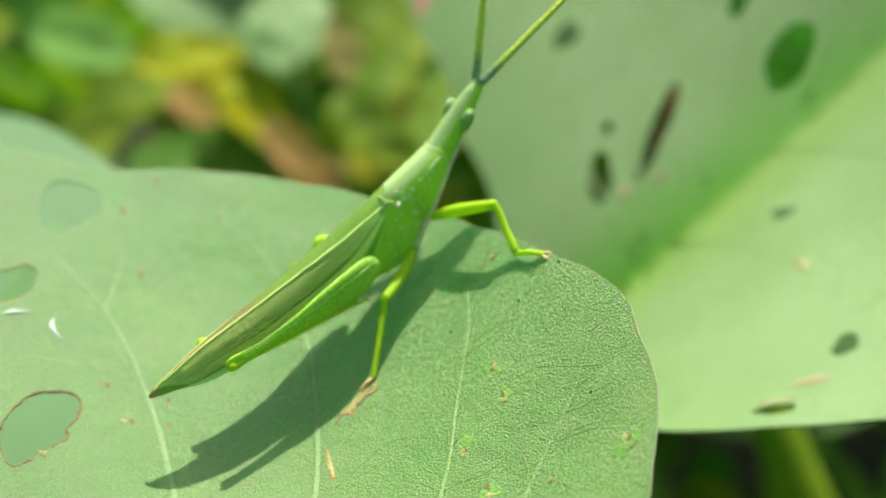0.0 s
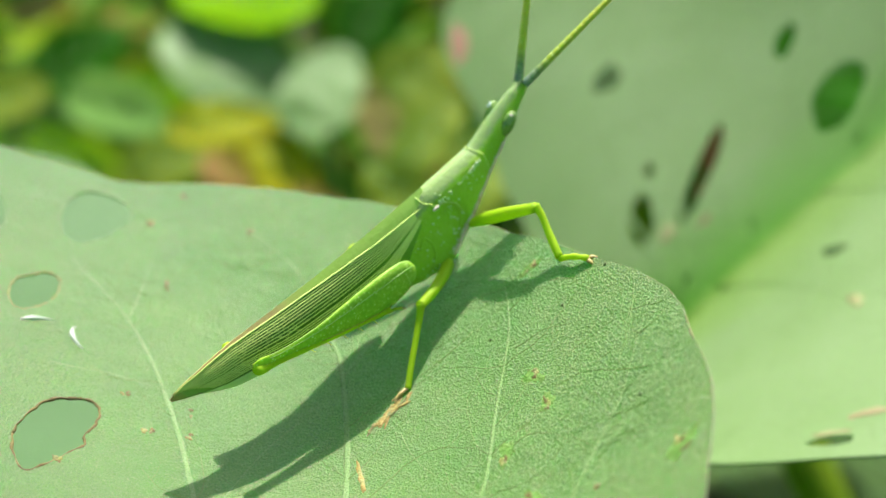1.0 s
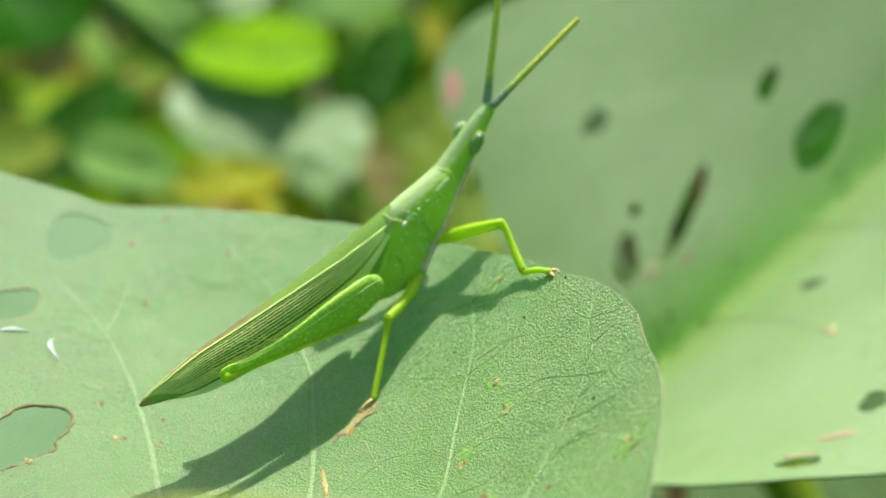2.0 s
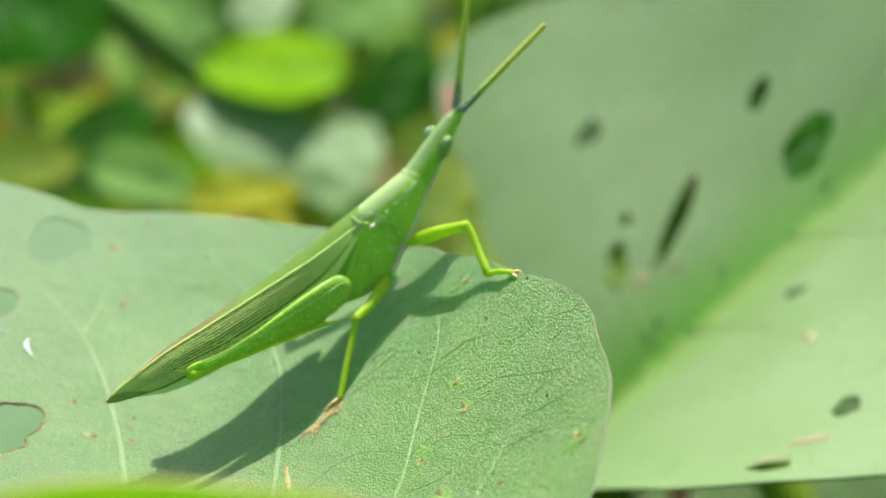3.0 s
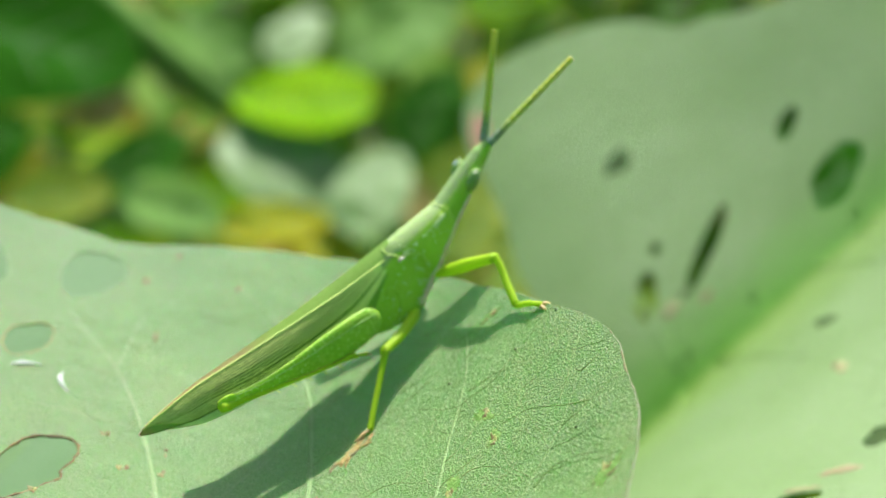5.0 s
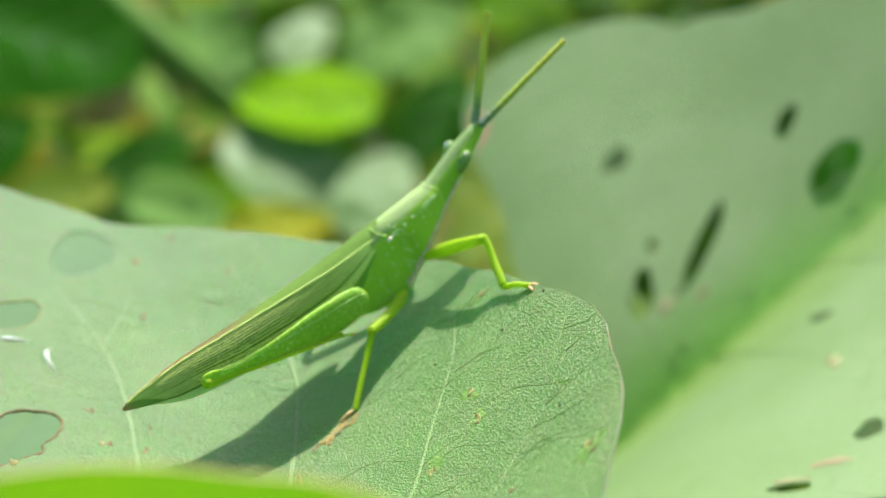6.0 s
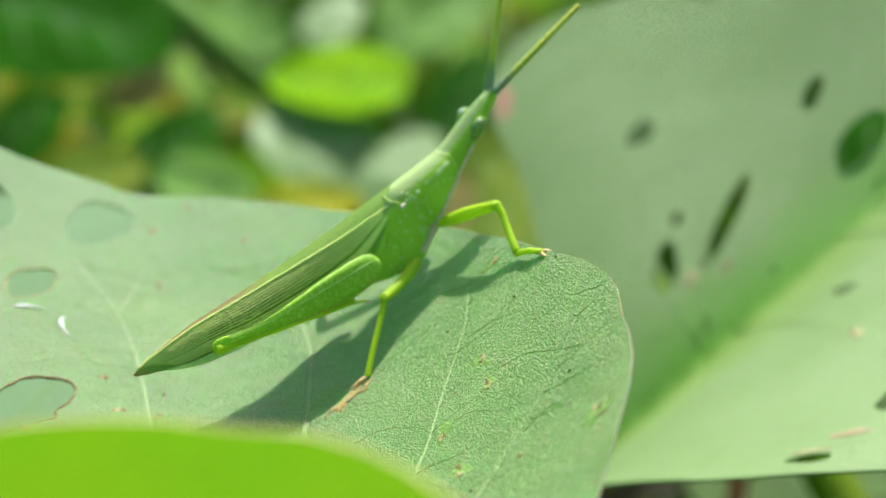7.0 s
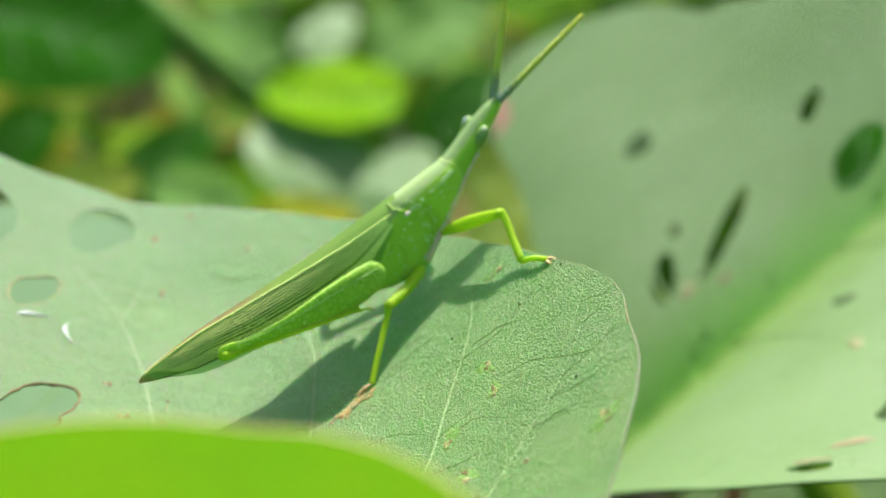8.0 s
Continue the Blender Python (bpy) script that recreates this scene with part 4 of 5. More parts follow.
def grasshopper():
    bug = new("grasshopper")
    bug.empty_display_size = 0.01
    bug.matrix_basis = BODY
    tagged(bug, "slender green cone-headed grasshopper with folded wings on a chewed leaf", "grasshopper")

    # head, eyes, antennae
    mesh_ob("head", *loft(lambda q: 3.12, lambda q: 3.92, 40, 0.0), HEAD_SKIN, bug)
    for side in (-1, 1):
        v, f = ball(0, 0, 0, 0.112, 0.052, 0.060, 22, 14)
        eye = mesh_ob("eye", scaled(v), f, EYE, bug, pose(0.0355, (MID + (side * 0.104 if side < 0 else 0.090)) * CM, -0.00125 if side < 0 else -0.0008, 0, -40, 0) @ pose(0, 0, 0, 0, 0, 6 * side))
        tagged(eye, "glossy oval eye")
        # solid pale cap in place of the highlight on the eye's upper end
        v, f = ball(0.066, side * 0.008, 0.008, 0.032, 0.029, 0.036, 14, 9) if side < 0 else ball(0.045, 0.004, 0.010, 0.055, 0.040, 0.046, 14, 9)
        tagged(mesh_ob("eye_cap", scaled(v), f, HINGE if side < 0 else HAZE, eye), "pale cap standing for the highlight on the eye's upper end")
        foot_of = Vector((3.88, MID + side * 0.04, 0.015))
        tip = Vector((4.54, 0.15, 0.72)) if side > 0 else Vector((4.76, -0.48, 0.39))
        d = tip - foot_of
        q = d.to_track_quat("X", "Z").to_matrix().to_4x4()
        q.translation = foot_of * CM
        m = 15
        core = mesh_ob("antenna", *tube([Vector((d.length * CM * t, 0, 0)) for t in np.linspace(0, 0.99, 8)], [0.00025 * (1 - 0.25 * t) for t in np.linspace(0, 1, 8)], 8), ANTENNA, bug, q)
        tagged(core, "yellow-green antenna with blue-grey base")
        for k in range(m):
            a, b = d.length * k / m, d.length * (k + 0.985) / m
            r = 0.034 if k < 2 else 0.032 * (1 - 0.30 * k / m)
            v, f = tube([(a, 0, 0), (a + (b - a) * 0.15, 0, 0), (a + (b - a) * 0.85, 0, 0), (b, 0, 0)], [r * 0.96, r, r, r * 0.96], 10, 1.2)
            mesh_ob("segment", scaled(v), f, ANTENNA, core)

    # shield behind the head, thorax, abdomen
    mesh_ob("pronotum", *loft(rear_margin, front_margin, 26, 0.011, shut=False), SKIN, bug)
    mesh_ob("thorax", *loft(lambda q: 1.96, lambda q: 3.18, 30, 0.0), SKIN, bug)
    secs = [(0.4, -0.04, -0.20, 0.04), (0.6, -0.06, -0.30, 0.07), (0.85, -0.08, -0.40, 0.095), (1.2, -0.11, -0.50, 0.115), (1.6, -0.14, -0.57, 0.125), (2.1, -0.20, -0.66, 0.125)]
    mesh_ob("abdomen", *rings(secs, 24, 0.2), BELLY, bug)
    for side in (-1, 1):
        rng = random.Random(5 + side)
        xs = np.linspace(2.55, 3.44, 44)
        edge = [body_point(x, 0.755, side, 0.006) for x in xs]
        wide = [0.00010 + 0.00006 * min(1.0, max(0.0, (3.25 - x) / 0.3)) for x in xs]
        tagged(mesh_ob("side_line", *tube([p * CM for p in edge], wide, 8), BROWN_LINE, bug), "reddish brown line along the lower side")
        beads = []
        for x in np.linspace(2.56, 3.46, 46):
            p = body_point(x + rng.uniform(-0.006, 0.006), rng.uniform(0.705, 0.735), side, 0.010)
            r = rng.uniform(0.008, 0.014) * (0.8 if x > 3.2 else 1.0)
            beads.append(ball(*p, r, r, r, 8, 5))
        v, f = joined(beads)
        tagged(mesh_ob("bead_row", scaled(v), f, HINGE, bug), "row of cream beads", kind="stuff")
        warts = []
        for k in range(110):
            # most lie along the shoulder line, the rest loose on the flank
            if k < 42:
                x, q = rng.uniform(2.62, 3.16), 0.30 + abs(rng.gauss(0, 0.035))
            elif k < 66:
                x, q = rng.uniform(2.62, 3.1), rng.uniform(0.20, 0.62)
            else:
                x, q = rng.uniform(2.2, 2.72), rng.uniform(0.40, 0.78)
            r = rng.uniform(0.006, 0.0125) * (1.0 if rng.random() < 0.35 else 0.7)
            warts.append(ball(*body_point(x, q, side, 0.011 if x > rear_margin(q) else 0.001), r, r, r, 8, 6))
        v, f = joined(warts)
        tagged(mesh_ob("warts", scaled(v), f, PEARL, bug), "pale pearly warts along the shoulder and flank", kind="stuff")
        rim = [body_point(rear_margin(q), q, side, 0.012) * CM for q in np.linspace(0.02, 0.62, 34)]
        mesh_ob("pronotum_rim", *tube(rim, [0.00006 * (1 - 0.5 * k / 33) for k in range(34)], 6), WING_VEIN, bug)
        rim = [body_point(front_margin(q), q, side, 0.010) * CM for q in np.linspace(0.0, 0.74, 30)]
        mesh_ob("pronotum_rim", *tube(rim, [0.000032] * 30, 6), WING_VEIN, bug)
        for name, ring in (("flank_plate", ((2.66, 0.42), (2.76, 0.47), (2.755, 0.6), (2.68, 0.70), (2.56, 0.76))), ("flank_plate", ((2.30, 0.50), (2.38, 0.44), (2.42, 0.56), (2.36, 0.68), (2.26, 0.76)))):
            line = smooth_line(ring, 6)
            mesh_ob(name, *tube([body_point(x, q, side, 0.002) * CM for x, q in line], [0.00008] * len(line), 6), SKIN, bug)
        v, f = ball(*body_point(2.60, 0.325, side, 0.014), 0.036, 0.015, 0.017, 12, 8)
        tagged(mesh_ob("wing_hinge", scaled(v), f, HINGE, bug), "cream knob at the wing's base")

    # forewings: solid folded shells with raised veins
    for side in (-1, 1):
        xs, vs = np.linspace(0.0, 2.62, 60), np.linspace(0, 1, 22)
        pts = [wing_point(x * (1.0 - 0.36 * max(0.0, v - 0.40)), v, side) for x in xs for v in vs]
        inner = [(p[0], MID + (p[1] - MID) * 0.9, p[2] - 0.012) for p in pts]
        n, m = len(xs), len(vs)
        faces = []
        for i in range(n - 1):
            for j in range(m - 1):
                a, b, c, d = i * m + j, (i + 1) * m + j, (i + 1) * m + j + 1, i * m + j + 1
                faces.append((a, b, c, d) if side > 0 else (d, c, b, a))
                faces.append(tuple(q + n * m for q in ((d, c, b, a) if side > 0 else (a, b, c, d))))
        for i in range(n - 1):
            a, b = i * m + m - 1, (i + 1) * m + m - 1
            faces.append((a, b, b + n * m, a + n * m))
        wing = mesh_ob("forewing", scaled(pts + inner), faces, WING, bug)
        # plain back field next to the ridge
        strip, sf = [], []
        for i, x in enumerate(xs):
            reach = back_reach(x)
            for j in range(7):
                strip.append(wing_point(x, reach * j / 6, side, 0.010))
        for i in range(n - 1):
            for j in range(6):
                a, b, c, d = i * 7 + j, (i + 1) * 7 + j, (i + 1) * 7 + j + 1, i * 7 + j + 1
                sf.append((a, b, c, d) if side > 0 else (d, c, b, a))
        mesh_ob("back_field", scaled(strip), sf, WING_TOP, wing)
        skirt, kf = [], []
        sx = np.linspace(0.05, 1.15, 24)
        for x in sx:
            drop = 0.13 * math.sin(math.pi * min(1.0, (x - 0.03) / 1.2)) + 0.004
            p = Vector(wing_point(x, 0.90, side))
            for j in range(4):
                skirt.append(p + Vector((0.03 * j / 3, side * (-0.012 + 0.01 * j / 3), -drop * j / 3)))
        for i in range(len(sx) - 1):
            for j in range(3):
                a, b, c, d = i * 4 + j, (i + 1) * 4 + j, (i + 1) * 4 + j + 1, i * 4 + j + 1
                kf.append((a, b, c, d) if side > 0 else (d, c, b, a))
        tagged(mesh_ob("hindwing_edge", scaled(skirt), kf, HINDWING, wing), "pale clear edge of the hind wing")
        lines = []
        for k in range(15):
            share = 0.078 * k if k < 9 else 0.70 + 0.05 * (k - 9)
            line = []
            last = 0.04 + 0.018 * k
            for t in np.linspace(0, 1, 56):
                x = 2.57 - (2.57 - last) * t
                r = back_reach(x)
                v = r + 0.02 + (0.98 - r) * share * (1 - math.exp(-(2.58 - x) * (2.0 if k < 9 else 2.4)))
                v += 0.0016 * math.sin(23 * x + k * 2.1) * min(1.0, t * 4) + 0.0012 * math.sin(71 * x + k * 4.7) * min(1.0, t * 4)
                line.append(Vector(wing_point(x, min(v, 0.985), side, 0.003 if k else 0.008)) * CM)
            lines.append(line)
            mesh_ob("wing_vein", *tube(line, [(0.000075 if k == 0 else 0.000047) * (0.93 + 0.07 * math.sin(k * 1.7 + 9 * t)) for t in np.linspace(0, 1, 56)], 6), WING_VEIN, wing)
        rng, net = random.Random(17), []
        for a, b in zip(lines[:-1], lines[1:]):
            for i in range(34, 55):
                if rng.random() < 0.55:
                    i2 = min(55, max(0, i + rng.choice((-1, 0, 0, 1))))
                    p, q = a[i], b[i2]
                    net.append(tube([p, (p + q) / 2, q], [0.000028] * 3, 4))
        v, f = joined(net)
        tagged(mesh_ob("vein_net", v, f, WING_VEIN, wing), kind="stuff")

    # legs
    def leg(name, pts, radii, mat, sides=12, flat=1.0, up=(0, 1, 0), label=""):
        ob = mesh_ob(name, *tube([Vector(p) * CM for p in pts], [r * CM for r in radii], sides, flat, up), mat, bug)
        return tagged(ob, label) if label else ob

    def toes(at, way, size, green=True):
        """Foot: three pads and two claws along a direction."""
        at, way = Vector(at), Vector(way).normalized()
        arch = Vector((0, 0, 0.10 * size))
        line = [at + way * size * t + arch * math.sin(math.pi * t) for t in np.linspace(0, 0.92, 16)]
        pads = [size * 0.085 * (0.8 + 0.25 * abs(math.sin(3 * math.pi * t))) for t in np.linspace(0, 0.92, 16)]
        v, f = tube(line, pads, 8)
        sole = mesh_ob("foot", scaled(v), f, LEG if green else FOOT, bug)
        for s in (-1, 1):
            sd = way.cross(Vector((0, 0, 1))).normalized() * s * 0.09 * size
            v, f = tube([at + way * size * 0.86, at + way * size + sd, at + way * size * 1.12 + sd * 1.5 - Vector((0, 0, 0.05 * size))], [0.07 * size, 0.06 * size, 0.015 * size], 6)
            tagged(mesh_ob("claw", scaled(v), f, FOOT, sole), "reddish claw")

    for side in (-1, 1):
        s = side

        def m(y):
            return MID + s * y

        out = 0.0 if side < 0 else -0.02
        spine = [(2.15, 0.215, -0.46), (2.10, 0.235, -0.455), (2.0, 0.250, -0.43), (1.83, 0.262, -0.40), (1.55, 0.262, -0.345), (1.3, 0.256, -0.295), (1.05, 0.245, -0.235), (0.82, 0.236, -0.165), (0.68, 0.232, -0.11), (0.60, 0.230, -0.075)]
        line = smooth_line([(x, m(y + (out if s < 0 else -0.10 + 0.06 * (x - 0.6))), z - (0.0 if s < 0 else 0.02 + 0.05 * (x - 0.6))) for x, y, z in spine], 6)   # the far leg lies a little lower
        rr = [float(np.interp(p[0], [0.60, 0.63, 0.68, 0.76, 0.86, 1.05, 1.3, 1.55, 1.75, 1.9, 2.02, 2.09, 2.13, 2.15], [0.018, 0.040, 0.050, 0.044, 0.042, 0.056, 0.092, 0.132, 0.152, 0.155, 0.140, 0.108, 0.070, 0.03])) for p in line]
        thigh = leg("thigh", line, rr, FEMUR, 24, 0.32 if side < 0 else 0.7, (0.1, 0, 1), "thick green jumping thigh")
        for k, (off, lift) in enumerate(((0.95, 0.05), (-0.93, 0.05), (0.50, 0.272))):
            ridge = [Vector(p) + Vector((0.25, 0, 0.97)) * r * off + Vector((0, s * r * lift, 0)) for p, r in zip(line, rr)][4:-9]
            wide = [(0.007 + 0.045 * r) if k == 1 else (0.0035 + 0.012 * r) for r in rr][4:-9]
            keel = mesh_ob("thigh_keel", *tube([p * CM for p in ridge], [r * CM for r in wide], 10, 0.7, (0.1, 0, 1)), (KEEL, KEEL_LOW, KEEL)[k], thigh)
            if k == 1:
                tagged(keel, "yellow-brown lower edge of the thigh")
        shin = smooth_line([(0.60, m(0.232 + out), -0.10), (0.66, m(0.228 + out), -0.155), (0.8, m(0.222 + out), -0.205), (1.2, m(0.235 + out), -0.365), (1.6, m(0.240 + out), -0.525), (1.78, m(0.240 + out), -0.60)], 6)
        leg("shin", shin, [float(np.interp(k, [0, 3, 8, len(shin) - 1], [0.030, 0.048, 0.036, 0.026])) for k in range(len(shin))], LEG)
        toes((1.76, m(0.240 + out), -0.62), (0.2, -0.02 * s, -0.12), 0.15)
        for k in range(5):
            x = 1.05 + 0.14 * k
            p = Vector((x, m(0.240 + out), np.interp(x, [0.8, 1.2, 1.78], [-0.225, -0.40, -0.64])))
            leg("spine", [p, p + Vector((0.02, s * 0.012, -0.045))], [0.007, 0.002], LEG, 5)
    fore, middle = to_body(0.80, 9.76), to_body(-0.58, 9.31)
    leg("thigh", smooth_line([(2.80, -0.19, -0.61), (2.885, -0.345, -0.56), (2.98, -0.57, -0.48), (3.10, -0.81, -0.42)], 5), [0.03, 0.035, 0.04, 0.045, 0.050, 0.054, 0.057, 0.058, 0.058, 0.057, 0.055, 0.052, 0.049, 0.046, 0.043, 0.045], LEG, label="yellow-green front thigh")
    leg("shin", smooth_line([(3.10, -0.80, -0.41), (3.09, -0.86, -0.47), (3.025, -0.965, -0.57), (2.93, -1.13, -0.69)], 5), [0.044, 0.042, 0.038, 0.034, 0.032, 0.031, 0.030, 0.030, 0.030, 0.031, 0.032, 0.033, 0.034, 0.035, 0.035, 0.034], LEG)
    toes((2.925, -1.13, -0.70), (0.105, -0.29, 0.04), 0.30)
    leg("thigh", smooth_line([(2.48, -0.2, -0.76), (2.34, -0.30, -0.73), (2.14, -0.39, -0.70), (1.97, -0.44, -0.67)], 5), [0.04, 0.045, 0.048, 0.05, 0.05, 0.05, 0.049, 0.048, 0.047, 0.046, 0.045, 0.044, 0.042, 0.04, 0.04, 0.044], LEG, label="yellow-green middle thigh")
    leg("shin", smooth_line([(1.98, -0.44, -0.66), (1.89, -0.48, -0.73), tuple(middle + Vector((0.12, 0.06, 0.07))), tuple(middle)], 5), [0.044, 0.040, 0.034, 0.031, 0.029, 0.028, 0.027, 0.026, 0.026, 0.026, 0.026, 0.026, 0.026, 0.026, 0.026, 0.026], LEG)
    toes(middle, to_body(-0.70, 9.20, 0.02) - middle, 0.15, False)
    fore2, middle2 = to_body(-0.45, 11.0), to_body(-1.27, 10.85)
    leg("thigh", smooth_line([(2.85, 0.05, -0.66), (2.92, 0.22, -0.6), (2.96, 0.36, -0.53)], 5), [0.06] * 11, LEG)
    leg("shin", smooth_line([(2.96, 0.36, -0.53), tuple((Vector((2.96, 0.36, -0.53)) + fore2) / 2), tuple(fore2)], 5), [0.045] * 3 + [0.032] * 8, LEG)
    toes(fore2, (-0.3, 0.3, -0.05), 0.2)
    leg("thigh", smooth_line([(2.5, 0.08, -0.76), (2.25, 0.33, -0.66), (2.06, 0.5, -0.54)], 5), [0.05] * 11, LEG)
    leg("shin", smooth_line([(2.06, 0.5, -0.54), tuple((Vector((2.06, 0.5, -0.54)) + middle2) / 2 + Vector((0.0, 0.0, -0.03))), tuple(middle2)], 5), [0.044] * 3 + [0.034] * 8, LEG)
    toes(middle2, (-0.3, 0.2, -0.05), 0.2)


grasshopper()


# ---- weeds beyond ----
def tinted(name, base, deep, through, share=0.3, rough=0.6, spec=0.08):
    g = Graph(name)
    col = g.mix(g.ramp(g.noise(60.0, 4.0, 0.6), [(0.3, (0, 0, 0)), (0.7, (1, 1, 1))]), deep, base)
    return g.surface(col, rough, g.bump(g.noise(900.0, 3.0), 0.3, 0.0004), spec, through, share)


PALE = tinted("pale weed leaf", (0.19, 0.30, 0.10), (0.13, 0.24, 0.055), (0.2, 0.38, 0.08), 0.25, 0.5, 0.2)
BRIGHT = tinted("bright young weed leaf", (0.25, 0.45, 0.002), (0.18, 0.40, 0.002), (0.4, 0.7, 0.002), 0.5, 0.7, 0.02)
STEM = tinted("green weed stem", (0.12, 0.25, 0.04), (0.09, 0.20, 0.02), (0.2, 0.4, 0.05), 0.1)
YELLOW = tinted("yellowing leaf", (0.42, 0.40, 0.004), (0.24, 0.34, 0.004), (0.7, 0.6, 0.005), 0.4)
TAN = tinted("withered tan leaf", (0.36, 0.30, 0.10), (0.22, 0.24, 0.04), (0.5, 0.4, 0.1))
RUSSET = tinted("withered russet leaf", (0.36, 0.17, 0.07), (0.28, 0.24, 0.02), (0.5, 0.25, 0.06))
GREEN = tinted("weed leaf", (0.018, 0.105, 0.001), (0.010, 0.06, 0.001), (0.05, 0.30, 0.002), 0.35, 0.7, 0.02)
OLIVE = tinted("olive weed leaf", (0.20, 0.26, 0.012), (0.09, 0.19, 0.008), (0.22, 0.36, 0.01), 0.35, 0.6, 0.1)


def withered():
    """Yellowing leaf with large rusty patches."""
    g = Graph("withered rusty leaf")
    patch = g.ramp(g.noise(55.0, 3.0, 0.6), [(0.44, (0, 0, 0)), (0.60, (1, 1, 1))])
    col = g.mix(patch, (0.44, 0.42, 0.02), (0.34, 0.15, 0.06))
    return g.surface(col, 0.65, g.bump(g.noise(900.0, 3.0), 0.3, 0.0004), 0.08, col, 0.35)


WITHER = withered()
DRYVEIN = tinted("dry vein", (0.30, 0.25, 0.12), (0.26, 0.21, 0.08), (0.4, 0.3, 0.1))


def weeds():
    spec = [  # centre in cm, length, width, turn, lean, material, label
        (6.1, 24.6, 23.9, 3.6, 3.0, 40, 60, GREEN, "dark green leaf of a weed"),
        (0.1, 29.2, 19.6, 2.6, 1.6, 70, 60, OLIVE, "dull olive leaf of a weed"),
        (-5.8, 34.6, 17.5, 2.6, 1.5, 60, 60, OLIVE, "dull olive leaf of a weed"),
        (-6.4, 37.5, 20.7, 4.2, 2.8, 175, 66, BRIGHT, "bright yellow-green young leaf of a weed"),
        (-6.5, 35.8, 19.2, 5.0, 2.8, -35, 60, PALE, "pale grey-green leaf of a weed"),
        (-4.0, 33.9, 19.5, 3.0, 2.2, 70, 58, PALE, "pale grey-green leaf of a weed"),
        (-13.2, 34.7, 23.4, 6.6, 5.0, -15, 60, GREEN, "dark green leaf of a weed"),
        (-7.9, 44.9, 20.2, 2.6, 2.0, 60, 60, PALE, "pale grey-green leaf of a weed"),
        (-4.3, 43.4, 20.9, 4.2, 3.0, 30, 50, STEM, "plain green leaf of a weed"),
        (-0.7, 44.2, 21.5, 3.2, 2.2, 10, 62, BLADE_YOUNG, "bright yellow-green young leaf of a weed"),
        (-13.5, 41.5, 19.2, 2.6, 1.8, 80, 55, TAN, "dull tan leaf of a weed"),
        (-6.5, 33.3, 18.8, 3.0, 1.4, 5, 55, YELLOW, "yellow fading leaf of a weed"),
        (-1.2, 31.9, 19.3, 3.2, 1.5, 62, 55, OLIVE, "dull olive leaf of a weed"),
        (-11.2, 37.2, 18.9, 3.2, 2.2, 40, 55, GREEN, "dark green leaf of a weed"),
        (-12.9, 34.8, 18.8, 3.0, 2.0, 10, 55, OLIVE, "dull olive leaf of a weed"),
        (-9.2, 33.2, 19.3, 2.8, 1.8, -20, 55, STEM, "plain green leaf of a weed"),
        (-15.5, 36.9, 19.3, 3.0, 2.4, 60, 50, GREEN, "plain green leaf of a weed"),
        (-3.0, 40.6, 19.2, 3.4, 2.4, 70, 50, GREEN, "plain green leaf of a weed"),
        (-1.8, 36.0, 18.8, 3.0, 2.4, 50, 50, OLIVE, "dull olive leaf of a weed"),
        (-10.0, 42.7, 20.8, 3.0, 2.0, -40, 50, STEM, "plain green leaf of a weed"),
        (-14.1, 39.9, 20.6, 3.2, 2.4, 20, 40, OLIVE, "dull olive leaf of a weed"),
        (-9.9, 39.1, 16.9, 3.0, 2.0, 20, 60, BLADE_YOUNG, "bright yellow-green young leaf of a weed"),
        (-5.1, 32.6, 18.1, 3.4, 1.8, -52, 55, YELLOW, "yellow fading leaf of a weed"),
        (-3.5, 30.8, 17.2, 2.8, 1.1, -45, 50, RUSSET, "russet withered leaf among weeds"),
        (-6.2, 31.6, 18.3, 1.5, 1.1, -40, 55, RUSSET, "russet withered leaf among weeds"),
        (-2.5, 33.9, 18.4, 3.2, 1.2, -62, 50, TAN, "tan withered leaf among weeds"),
        (-1.6, 30.2, 18.3, 2.8, 1.5, -40, 50, OLIVE, "dull olive leaf of a weed"),
        (-1.1, 32.6, 18.0, 2.8, 1.4, -60, 50, WITHER, "withered yellow leaf with rusty patches"),
        (-6.7, 32.4, 16.0, 3.4, 1.8, 10, 55, STEM, "plain green leaf of a weed"),
        (-8.8, 37.1, 15.8, 3.2, 2.0, 30, 55, OLIVE, "dull olive leaf of a weed"),
        (-11.9, 37.1, 15.8, 3.2, 1.6, -30, 60, BLADE_YOUNG, "bright yellow-green young leaf of a weed"),
        (-10.3, 34.6, 15.7, 3.4, 1.8, 10, 50, OLIVE, "dull olive leaf of a weed"),
        (-5.0, 37.9, 16.8, 2.6, 1.6, 80, 50, STEM, "plain green leaf of a weed"),
        (-0.3, 35.7, 17.3, 3.2, 2.0, 60, 50, GREEN, "plain green leaf of a weed"),
        (-5.0, 31.5, 16.4, 3.0, 1.6, -10, 55, OLIVE, "dull olive leaf of a weed"),
        (-13.1, 39.8, 16.1, 3.2, 2.4, 70, 55, STEM, "plain green leaf of a weed"),
    ]
    for k, (x, y, z, ln, wd, turn, lean, mat, label) in enumerate(spec):
        m = facing(x, y, z, turn, lean) @ pose(-ln / 2 * CM, 0, 0)
        simple_leaf("weed_leaf", m, ln, wd, mat, label, 0.06, 0.1, DRYVEIN if mat in (TAN, RUSSET, WITHER) else VEIN, 100 + k, "weed leaves beyond")
    stem = thing("weed", (-13.7, 43.0, 22.0), "pale green arching weed stem", "weed")
